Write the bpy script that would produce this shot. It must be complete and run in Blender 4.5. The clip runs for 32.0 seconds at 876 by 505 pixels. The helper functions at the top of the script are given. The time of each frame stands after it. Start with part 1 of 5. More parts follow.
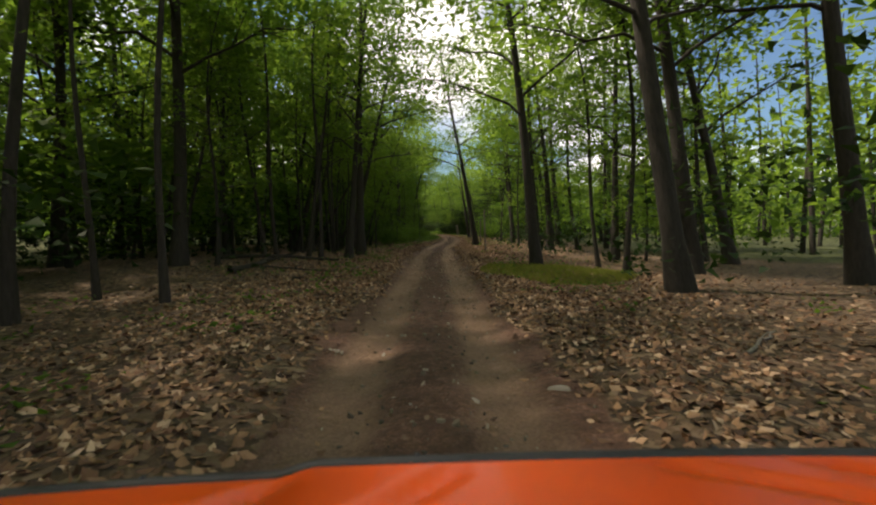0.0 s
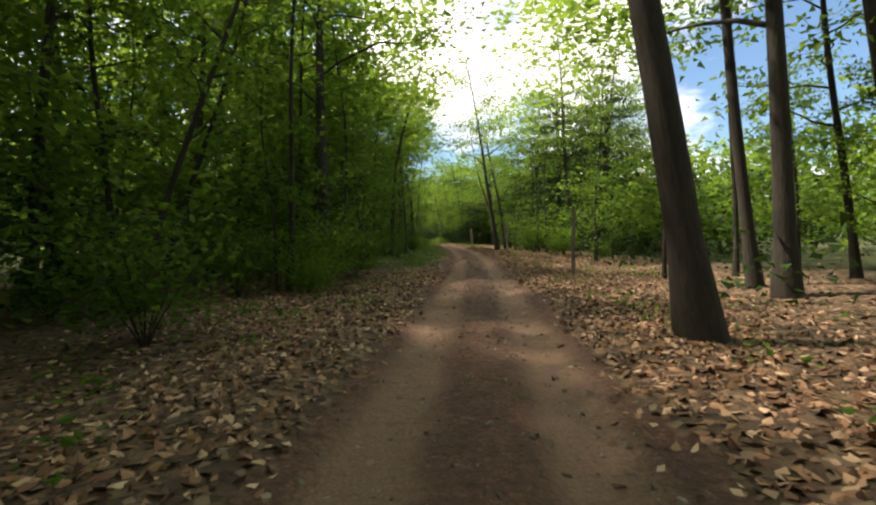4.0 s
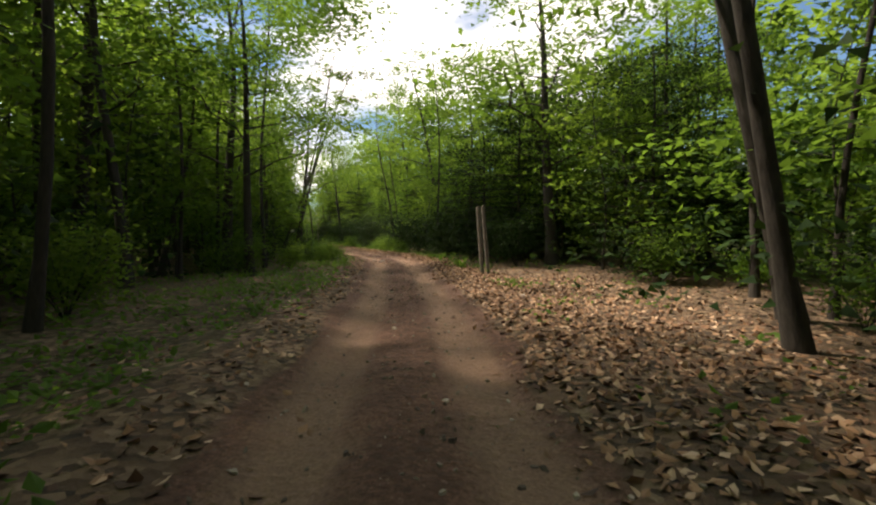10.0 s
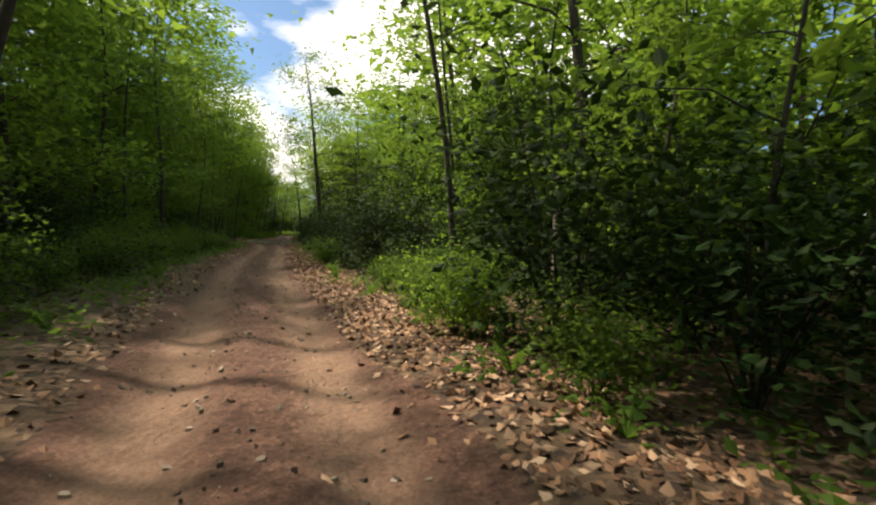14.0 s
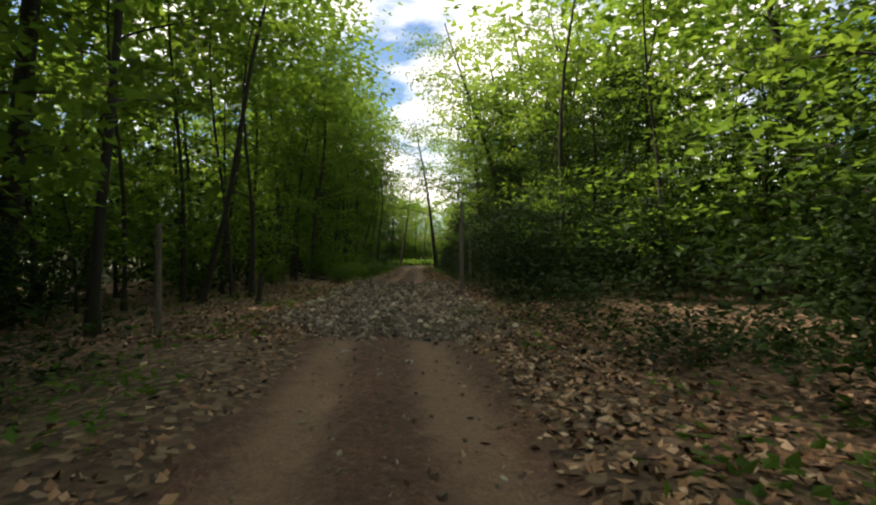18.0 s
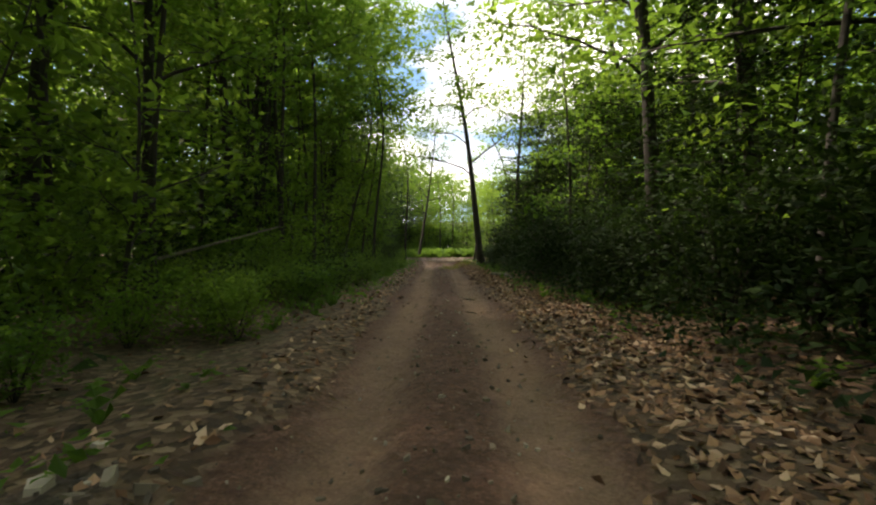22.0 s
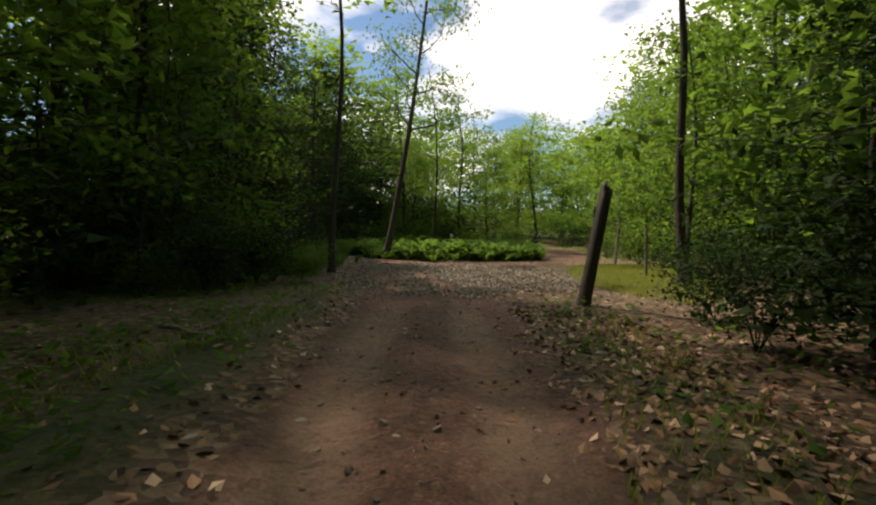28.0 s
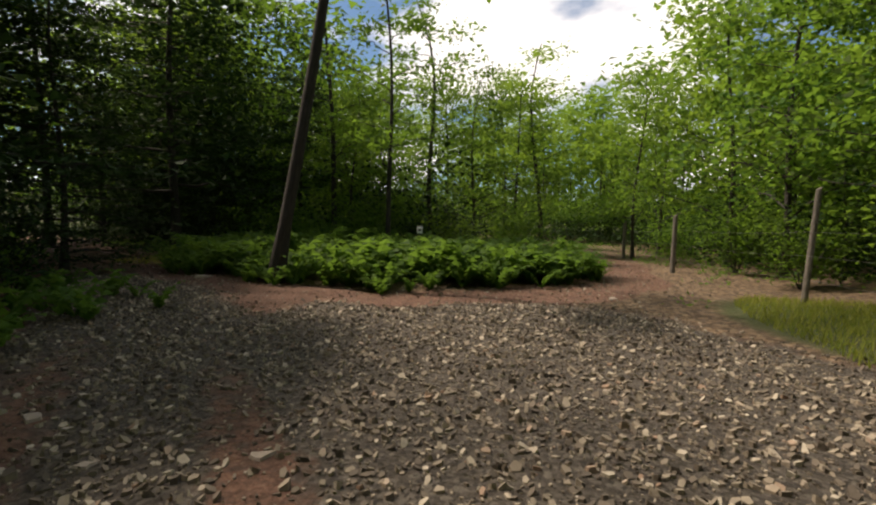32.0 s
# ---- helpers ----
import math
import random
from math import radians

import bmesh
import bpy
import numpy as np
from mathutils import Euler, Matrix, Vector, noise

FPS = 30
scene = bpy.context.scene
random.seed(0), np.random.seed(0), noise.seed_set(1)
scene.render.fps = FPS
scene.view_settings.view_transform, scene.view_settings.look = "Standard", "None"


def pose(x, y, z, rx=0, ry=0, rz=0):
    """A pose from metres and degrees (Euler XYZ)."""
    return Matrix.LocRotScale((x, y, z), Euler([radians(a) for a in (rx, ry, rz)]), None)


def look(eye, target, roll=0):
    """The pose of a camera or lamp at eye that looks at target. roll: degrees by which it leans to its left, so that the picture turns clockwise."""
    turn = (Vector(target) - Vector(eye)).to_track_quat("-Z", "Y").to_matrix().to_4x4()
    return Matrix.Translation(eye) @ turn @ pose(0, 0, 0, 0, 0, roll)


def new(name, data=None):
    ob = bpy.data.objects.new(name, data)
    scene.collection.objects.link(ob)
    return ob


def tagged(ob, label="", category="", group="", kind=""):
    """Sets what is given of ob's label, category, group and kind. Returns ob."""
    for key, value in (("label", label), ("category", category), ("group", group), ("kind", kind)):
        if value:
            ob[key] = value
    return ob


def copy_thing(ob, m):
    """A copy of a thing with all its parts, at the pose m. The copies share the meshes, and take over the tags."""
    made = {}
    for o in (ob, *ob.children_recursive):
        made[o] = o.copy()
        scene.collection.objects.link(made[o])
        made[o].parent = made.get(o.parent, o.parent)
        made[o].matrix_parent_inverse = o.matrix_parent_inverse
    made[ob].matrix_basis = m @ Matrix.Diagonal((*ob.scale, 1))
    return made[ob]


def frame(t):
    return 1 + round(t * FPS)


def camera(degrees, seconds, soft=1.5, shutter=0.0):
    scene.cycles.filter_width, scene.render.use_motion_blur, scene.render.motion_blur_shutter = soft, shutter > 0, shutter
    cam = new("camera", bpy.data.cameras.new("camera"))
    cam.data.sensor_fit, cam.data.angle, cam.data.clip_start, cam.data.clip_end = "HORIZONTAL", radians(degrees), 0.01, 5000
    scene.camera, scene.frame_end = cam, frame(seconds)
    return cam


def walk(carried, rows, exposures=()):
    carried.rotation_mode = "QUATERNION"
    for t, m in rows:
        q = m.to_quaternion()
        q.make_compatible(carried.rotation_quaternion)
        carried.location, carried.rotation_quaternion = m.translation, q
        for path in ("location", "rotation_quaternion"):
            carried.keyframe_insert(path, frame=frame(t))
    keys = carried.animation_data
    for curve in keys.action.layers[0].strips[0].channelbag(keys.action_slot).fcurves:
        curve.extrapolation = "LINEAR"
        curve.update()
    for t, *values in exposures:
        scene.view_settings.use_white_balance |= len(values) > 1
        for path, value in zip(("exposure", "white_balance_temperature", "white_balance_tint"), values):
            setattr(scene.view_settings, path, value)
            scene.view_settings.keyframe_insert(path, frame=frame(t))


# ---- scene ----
# ---- camera ----
cam = camera(85.0, 32.0, soft=2.2, shutter=0.04)
PATH = [
    (0.0, 0.00, 0.00, 1.34, 0.00, -2.81, 0.24),
    (0.5, -0.12, 4.65, 1.34, -0.09, -2.81, 0.61),
    (1.0, -0.12, 8.99, 1.31, -0.12, -2.89, 0.92),
    (1.5, -0.09, 13.15, 1.28, -0.00, -3.08, 1.04),
    (2.0, -0.15, 17.46, 1.27, 0.30, -2.90, 0.08),
    (2.5, -0.23, 21.73, 1.26, 0.52, -2.48, 0.30),
    (3.0, -0.11, 25.75, 1.28, 0.94, -2.10, 0.60),
    (3.5, -0.03, 29.51, 1.29, 1.03, -1.98, 0.47),
    (4.0, -0.02, 32.91, 1.29, 0.42, -1.94, 0.64),
    (4.5, 0.28, 36.35, 1.28, 0.09, -2.16, 0.23),
    (5.0, 0.57, 39.95, 1.28, 0.19, -1.73, 0.16),
    (5.5, 0.84, 43.71, 1.28, 0.23, -1.41, 0.37),
    (6.0, 1.09, 47.61, 1.29, 0.21, -1.41, 0.78),
    (6.5, 1.33, 51.65, 1.29, 0.17, -1.62, 1.22),
    (7.0, 1.58, 55.85, 1.31, -0.28, -1.56, 1.26),
    (7.5, 1.78, 59.79, 1.31, -0.63, -1.61, 1.15),
    (8.0, 1.80, 63.76, 1.31, -0.95, -1.77, 0.86),
    (8.5, 1.78, 67.74, 1.31, -1.59, -1.84, 0.43),
    (9.0, 1.83, 71.67, 1.31, -2.21, -1.92, 0.12),
    (9.5, 1.76, 75.24, 1.29, -2.45, -2.05, 0.25),
    (10.0, 1.64, 78.74, 1.28, -3.05, -2.26, 0.29),
    (10.5, 1.58, 82.04, 1.27, -3.57, -2.53, -0.01),
    (11.0, 1.54, 85.16, 1.27, -3.48, -2.78, -0.20),
    (11.5, 1.51, 88.36, 1.28, -3.05, -3.04, -0.23),
    (12.0, 1.29, 91.89, 1.28, -3.03, -3.35, -0.15),
    (12.5, 1.09, 95.71, 1.29, -2.99, -3.58, -0.48),
    (13.0, 0.85, 99.56, 1.29, -3.14, -3.48, -1.45),
    (13.5, 0.31, 103.18, 1.30, -2.84, -3.24, -2.38),
    (14.0, -0.66, 106.82, 1.30, -2.19, -2.08, -1.92),
    (14.5, -1.91, 110.55, 1.30, -1.14, -0.93, -1.09),
    (15.0, -3.26, 114.45, 1.31, 0.20, -0.02, -0.36),
    (15.5, -4.68, 118.55, 1.30, 1.83, 0.53, 0.13),
    (16.0, -6.13, 122.88, 1.29, 3.30, 0.37, 0.31),
    (16.5, -7.45, 127.56, 1.28, 5.06, 0.41, 0.58),
    (17.0, -8.74, 132.47, 1.27, 6.98, 0.51, 0.26),
    (17.5, -10.02, 137.37, 1.27, 9.13, 0.50, 0.12),
    (18.0, -11.35, 141.77, 1.27, 11.21, 0.60, 0.34),
    (18.5, -12.59, 145.47, 1.29, 12.36, 0.51, 1.04),
    (19.0, -13.58, 148.70, 1.31, 13.56, -0.01, 1.74),
    (19.5, -14.44, 151.71, 1.35, 14.43, -1.30, 1.31),
    (20.0, -15.23, 154.57, 1.33, 14.67, -1.97, 0.46),
    (20.5, -15.88, 157.07, 1.26, 14.61, -1.70, 0.30),
    (21.0, -16.41, 159.25, 1.24, 14.28, -1.30, 0.01),
    (21.5, -16.93, 161.51, 1.22, 13.92, -1.07, 0.11),
    (22.0, -17.47, 164.02, 1.24, 13.55, -0.75, 0.27),
    (22.5, -18.08, 166.79, 1.27, 13.32, -0.47, 0.44),
    (23.0, -18.72, 169.66, 1.28, 13.21, -0.34, 0.62),
    (23.5, -19.41, 172.64, 1.28, 13.19, -0.27, 0.43),
    (24.0, -20.04, 175.49, 1.29, 13.09, -0.21, -0.03),
    (24.5, -20.61, 177.84, 1.30, 13.15, -0.19, -0.06),
    (25.0, -21.21, 180.12, 1.30, 13.30, -0.16, 0.30),
    (25.5, -21.77, 182.36, 1.32, 13.36, -0.10, 0.77),
    (26.0, -22.26, 184.42, 1.32, 12.35, -0.31, 0.45),
    (26.5, -22.69, 186.38, 1.31, 11.81, -0.66, -0.26),
    (27.0, -23.12, 188.31, 1.30, 12.23, -1.16, -1.06),
    (27.5, -23.59, 190.28, 1.29, 13.09, -1.78, -1.58),
    (28.0, -24.18, 192.35, 1.28, 12.89, -2.23, -1.18),
    (28.5, -24.67, 194.18, 1.27, 12.49, -2.70, -0.43),
    (29.0, -25.10, 195.95, 1.23, 11.85, -3.14, -0.17),
    (29.5, -25.59, 197.86, 1.22, 11.08, -3.47, -0.58),
    (30.0, -26.02, 199.70, 1.22, 10.48, -3.60, -0.67),
    (30.5, -26.33, 201.38, 1.25, 9.90, -3.59, -0.90),
    (31.0, -26.58, 202.88, 1.28, 9.13, -3.43, -1.07),
    (31.5, -26.76, 203.97, 1.30, 8.54, -3.34, -1.20),
    (32.0, -26.89, 204.68, 1.32, 8.03, -3.19, -1.35),
]
EXPO = 1.05
EXPOSURES = [(0.0, -0.35), (1.5, 0.1), (3.0, 0.68), (4.0, 0.3), (7.0, -0.15), (8.0, -0.15), (9.0, 0.25), (10.0, -0.15), (11.5, -0.9), (12.5, -0.7), (13.0, -0.35), (13.5, -0.1), (16.0, 0.05), (18.0, 0.05), (20.0, 0.65), (22.0, 0.45), (24.0, 0.6), (25.0, 0.5), (28.0, -0.35), (29.0, -0.3), (30.2, 0.2), (31.0, -0.3), (31.4, -0.5), (32.0, -0.6)]
walk(cam, [(t, pose(x, y, z, 90 + p, r, w)) for t, x, y, z, w, p, r in PATH], [(t, EXPO + e, 7450, 16) for t, e in EXPOSURES])

# ---- world and sun ----
SUN_ELEV, SUN_AZ = radians(56), radians(-74)      # azimuth clockwise from +y
world = bpy.data.worlds.new("sky")
scene.world = world
world.use_nodes = True
wn, wl = world.node_tree.nodes, world.node_tree.links
wn.clear()
w_out = wn.new("ShaderNodeOutputWorld")
w_bg = wn.new("ShaderNodeBackground")
w_sky = wn.new("ShaderNodeTexSky")
w_sky.sky_type, w_sky.sun_disc = "NISHITA", False
w_sky.sun_elevation, w_sky.sun_rotation = SUN_ELEV, SUN_AZ
w_co = wn.new("ShaderNodeTexCoord")
w_map = wn.new("ShaderNodeMapping")
w_map.inputs["Scale"].default_value = (1.0, 1.0, 2.2)
w_noise = wn.new("ShaderNodeTexNoise")
w_noise.inputs["Scale"].default_value = 2.4
w_noise.inputs["Detail"].default_value = 6.0
w_ramp = wn.new("ShaderNodeValToRGB")
w_ramp.color_ramp.elements[0].position, w_ramp.color_ramp.elements[1].position = 0.46, 0.57
w_mix = wn.new("ShaderNodeMix")
w_mix.data_type = "RGBA"
w_mix.inputs["B"].default_value = (14.5, 14.8, 15.2, 1)
wl.new(w_co.outputs["Generated"], w_map.inputs["Vector"])
wl.new(w_map.outputs["Vector"], w_noise.inputs["Vector"])
wl.new(w_noise.outputs["Fac"], w_ramp.inputs["Fac"])
wl.new(w_ramp.outputs["Color"], w_mix.inputs["Factor"])
w_tint = wn.new("ShaderNodeMix")
w_tint.data_type, w_tint.blend_type = "RGBA", "MULTIPLY"
w_tint.inputs["Factor"].default_value, w_tint.inputs["B"].default_value = 1.0, (0.85, 1.14, 1.32, 1)
wl.new(w_sky.outputs["Color"], w_tint.inputs["A"])
wl.new(w_tint.outputs["Result"], w_mix.inputs["A"])
wl.new(w_mix.outputs["Result"], w_bg.inputs["Color"])
w_bg.inputs["Strength"].default_value = 0.068
wl.new(w_bg.outputs["Background"], w_out.inputs["Surface"])

sun = new("sun", bpy.data.lights.new("sun", "SUN"))
sun.data.energy, sun.data.angle, sun.data.color = 4.2, radians(2.5), (1.0, 0.92, 0.80)
sun_dir = Vector((math.sin(SUN_AZ) * math.cos(SUN_ELEV), math.cos(SUN_AZ) * math.cos(SUN_ELEV), math.sin(SUN_ELEV)))
sun.matrix_basis = look(sun_dir * 200 + Vector((0, 100, 0)), (0, 100, 0))


# ---- materials ----
def material(name):
    m = bpy.data.materials.new(name)
    m.use_nodes = True
    n, l = m.node_tree.nodes, m.node_tree.links
    return m, n, l, n["Principled BSDF"]


def noise_node(n, l, scale, detail=4.0, vec=None, rough=0.6):
    t = n.new("ShaderNodeTexNoise")
    t.inputs["Scale"].default_value, t.inputs["Detail"].default_value = scale, detail
    t.inputs["Roughness"].default_value = rough
    if vec:
        l.new(vec, t.inputs["Vector"])
    return t.outputs["Fac"]


def ramp(n, l, fac, stops):
    r = n.new("ShaderNodeValToRGB")
    e = r.color_ramp.elements
    while len(e) < len(stops):
        e.new(0.5)
    for k, (p, c) in enumerate(stops):
        e[k].position, e[k].color = p, (*c, 1)
    l.new(fac, r.inputs["Fac"])
    return r.outputs["Color"]


def mixed(n, l, fac, a, b, kind="MIX"):
    m = n.new("ShaderNodeMix")
    m.data_type, m.blend_type = "RGBA", kind
    for sock, val in (("Factor", fac), ("A", a), ("B", b)):
        if isinstance(val, (int, float)):
            m.inputs[sock].default_value = val
        elif isinstance(val, tuple):
            m.inputs[sock].default_value = (*val, 1)
        else:
            l.new(val, m.inputs[sock])
    return m.outputs["Result"]


def math_node(n, l, op, a, b=0.0, clamp=False):
    m = n.new("ShaderNodeMath")
    m.operation, m.use_clamp = op, clamp
    for k, val in enumerate((a, b)):
        if isinstance(val, (int, float)):
            m.inputs[k].default_value = val
        else:
            l.new(val, m.inputs[k])
    return m.outputs["Value"]


def bump(n, l, bsdf, height, strength, dist=0.02):
    b = n.new("ShaderNodeBump")
    b.inputs["Strength"].default_value, b.inputs["Distance"].default_value = strength, dist
    l.new(height, b.inputs["Height"])
    l.new(b.outputs["Normal"], bsdf.inputs["Normal"])


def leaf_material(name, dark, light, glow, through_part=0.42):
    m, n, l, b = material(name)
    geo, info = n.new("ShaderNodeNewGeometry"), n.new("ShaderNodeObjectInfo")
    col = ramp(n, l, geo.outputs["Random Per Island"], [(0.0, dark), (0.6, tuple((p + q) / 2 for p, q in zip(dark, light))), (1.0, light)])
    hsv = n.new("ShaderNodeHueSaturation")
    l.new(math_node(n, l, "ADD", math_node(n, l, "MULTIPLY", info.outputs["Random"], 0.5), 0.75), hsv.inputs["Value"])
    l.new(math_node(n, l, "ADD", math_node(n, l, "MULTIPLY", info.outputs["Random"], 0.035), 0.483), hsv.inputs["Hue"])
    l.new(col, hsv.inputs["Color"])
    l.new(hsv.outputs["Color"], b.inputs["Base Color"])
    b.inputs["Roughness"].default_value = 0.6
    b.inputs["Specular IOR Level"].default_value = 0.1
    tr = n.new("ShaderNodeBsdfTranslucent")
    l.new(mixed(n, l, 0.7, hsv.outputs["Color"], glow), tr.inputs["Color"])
    mx = n.new("ShaderNodeMixShader")
    mx.inputs[0].default_value = through_part
    l.new(b.outputs["BSDF"], mx.inputs[1])
    l.new(tr.outputs["BSDF"], mx.inputs[2])
    l.new(mx.outputs["Shader"], n["Material Output"].inputs["Surface"])
    return m


LEAF = leaf_material("oak_leaf", (0.020, 0.050, 0.008), (0.066, 0.126, 0.022), (0.26, 0.46, 0.05), 0.42)
# green leaf colour lowered so that it carries the wood's shade itself
LEAF_SHADE = leaf_material("leaf_darkened_for_shade", (0.007, 0.018, 0.005), (0.026, 0.052, 0.012), (0.06, 0.12, 0.02), 0.2)
LEAF_LIGHT = leaf_material("young_leaf", (0.030, 0.070, 0.010), (0.092, 0.165, 0.026), (0.34, 0.54, 0.06), 0.46)
LEAF_PINE = leaf_material("pine_needle", (0.012, 0.03, 0.01), (0.035, 0.07, 0.02), (0.08, 0.15, 0.03), 0.22)
FERN = leaf_material("fern_leaf", (0.030, 0.080, 0.012), (0.085, 0.17, 0.026), (0.20, 0.36, 0.045))
GRASS = leaf_material("grass_blade", (0.065, 0.110, 0.016), (0.28, 0.27, 0.055), (0.34, 0.38, 0.06))


def bark_material(name, dark, light):
    m, n, l, b = material(name)
    co, mp = n.new("ShaderNodeTexCoord"), n.new("ShaderNodeMapping")
    mp.inputs["Scale"].default_value = (1.0, 1.0, 0.22)
    l.new(co.outputs["Object"], mp.inputs["Vector"])
    fine, broad = noise_node(n, l, 22, 6, mp.outputs["Vector"]), noise_node(n, l, 2.2, 3, co.outputs["Object"])
    col = ramp(n, l, fine, [(0.3, dark), (0.7, light)])
    col = mixed(n, l, math_node(n, l, "MULTIPLY", broad, 0.35), col, (0.04, 0.042, 0.032))
    l.new(col, b.inputs["Base Color"])
    b.inputs["Roughness"].default_value = 0.9
    bump(n, l, b, fine, 0.8, 0.03)
    return m


BARK = bark_material("grey_brown_bark", (0.011, 0.009, 0.007), (0.042, 0.034, 0.027))
BARK_PALE = bark_material("pale_bark", (0.14, 0.12, 0.10), (0.32, 0.29, 0.25))

# forest floor: dirt, dead leaves, gravel and moss mixed by where they lie
GROUND, n, l, b = material("forest_floor")
co = n.new("ShaderNodeTexCoord")
P = co.outputs["Object"]


def attribute(name):
    a = n.new("ShaderNodeAttribute")
    a.attribute_name = name
    return a.outputs["Fac"]


n_fine, n_mid, n_big = noise_node(n, l, 38, 6, P, 0.7), noise_node(n, l, 5, 5, P), noise_node(n, l, 0.6, 3, P)
cells = n.new("ShaderNodeTexVoronoi")
cells.inputs["Scale"].default_value = 13.0
l.new(P, cells.inputs["Vector"])
leafy = ramp(n, l, cells.outputs["Color"], [(0.1, (0.035, 0.023, 0.014)), (0.4, (0.11, 0.066, 0.036)), (0.7, (0.21, 0.135, 0.078)), (0.95, (0.36, 0.26, 0.165))])
leafy = mixed(n, l, math_node(n, l, "MULTIPLY", n_mid, 0.5), leafy, (0.05, 0.037, 0.025))
soil = ramp(n, l, n_fine, [(0.3, (0.068, 0.033, 0.022)), (0.5, (0.15, 0.075, 0.048)), (0.72, (0.27, 0.15, 0.098))])
soil = mixed(n, l, ramp(n, l, n_mid, [(0.42, (0, 0, 0)), (0.62, (0.75, 0.75, 0.75))]), soil, (0.085, 0.042, 0.028))
n_clod = noise_node(n, l, 15, 4, P, 0.65)
soil = mixed(n, l, ramp(n, l, n_clod, [(0.5, (0, 0, 0)), (0.66, (0.8, 0.8, 0.8))]), soil, (0.055, 0.028, 0.018))
soil = mixed(n, l, ramp(n, l, n_clod, [(0.28, (0.7, 0.7, 0.7)), (0.4, (0, 0, 0))]), soil, (0.27, 0.18, 0.125))
packed = ramp(n, l, n_fine, [(0.3, (0.17, 0.100, 0.064)), (0.7, (0.34, 0.218, 0.145))])
patchy = math_node(n, l, "ADD", math_node(n, l, "MULTIPLY", n_big, 1.5), math_node(n, l, "MULTIPLY", n_mid, 1.3))
soil = mixed(n, l, math_node(n, l, "MULTIPLY", attribute("rut"), math_node(n, l, "SUBTRACT", patchy, 0.58, True), True), soil, packed)
stone_c = n.new("ShaderNodeTexVoronoi")
stone_c.inputs["Scale"].default_value = 36.0
l.new(P, stone_c.inputs["Vector"])
grit = ramp(n, l, stone_c.outputs["Color"], [(0.0, (0.018, 0.014, 0.011)), (0.5, (0.06, 0.048, 0.037)), (1.0, (0.15, 0.13, 0.105))])
moss = ramp(n, l, n_fine, [(0.2, (0.025, 0.033, 0.010)), (0.7, (0.075, 0.088, 0.024)), (0.95, (0.15, 0.135, 0.05))])


def edge(sock, low, high):
    e = math_node(n, l, "ADD", sock, math_node(n, l, "MULTIPLY", math_node(n, l, "SUBTRACT", n_mid, 0.5), 0.9))
    mr = n.new("ShaderNodeMapRange")
    mr.inputs["From Min"].default_value, mr.inputs["From Max"].default_value = low, high
    l.new(e, mr.inputs["Value"])
    return mr.outputs["Result"]


col = mixed(n, l, edge(attribute("dirt"), 0.35, 0.65), leafy, soil)
col = mixed(n, l, edge(attribute("gravel"), 0.35, 0.65), col, grit)
col = mixed(n, l, edge(attribute("moss"), 0.4, 0.8), col, moss)
l.new(col, b.inputs["Base Color"])
b.inputs["Roughness"].default_value = 0.95
bump(n, l, b, math_node(n, l, "ADD", math_node(n, l, "ADD", n_fine, math_node(n, l, "MULTIPLY", n_mid, 1.5)), cells.outputs["Distance"]), 0.9, 0.04)

DEAD, n, l, b = material("dead_leaf")
geo = n.new("ShaderNodeNewGeometry")
l.new(ramp(n, l, geo.outputs["Random Per Island"], [(0.0, (0.04, 0.023, 0.014)), (0.4, (0.15, 0.075, 0.038)), (0.8, (0.34, 0.195, 0.105)), (1.0, (0.56, 0.40, 0.27))]), b.inputs["Base Color"])
b.inputs["Roughness"].default_value = 0.8

STONE, n, l, b = material("shale")
geo, info, co = n.new("ShaderNodeNewGeometry"), n.new("ShaderNodeObjectInfo"), n.new("ShaderNodeTexCoord")
sel = math_node(n, l, "FRACT", math_node(n, l, "ADD", geo.outputs["Random Per Island"], info.outputs["Random"]))
col = ramp(n, l, sel, [(0.0, (0.038, 0.028, 0.019)), (0.4, (0.14, 0.110, 0.078)), (0.78, (0.31, 0.26, 0.19)), (0.93, (0.52, 0.46, 0.36)), (1.0, (0.26, 0.15, 0.09))])
fine = noise_node(n, l, 30, 5, co.outputs["Object"])
l.new(mixed(n, l, math_node(n, l, "MULTIPLY", fine, 0.6), col, (0.12, 0.10, 0.08)), b.inputs["Base Color"])
b.inputs["Roughness"].default_value = 0.85
bump(n, l, b, fine, 0.5, 0.01)


PALE, n, l, b = material("pale_shale")
info, co = n.new("ShaderNodeObjectInfo"), n.new("ShaderNodeTexCoord")
fine = noise_node(n, l, 9, 5, co.outputs["Object"])
l.new(mixed(n, l, math_node(n, l, "MULTIPLY", fine, 0.7), ramp(n, l, info.outputs["Random"], [(0.0, (0.30, 0.25, 0.20)), (1.0, (0.46, 0.41, 0.35))]), (0.2, 0.15, 0.11)), b.inputs["Base Color"])
b.inputs["Roughness"].default_value = 0.8
bump(n, l, b, fine, 0.5, 0.02)


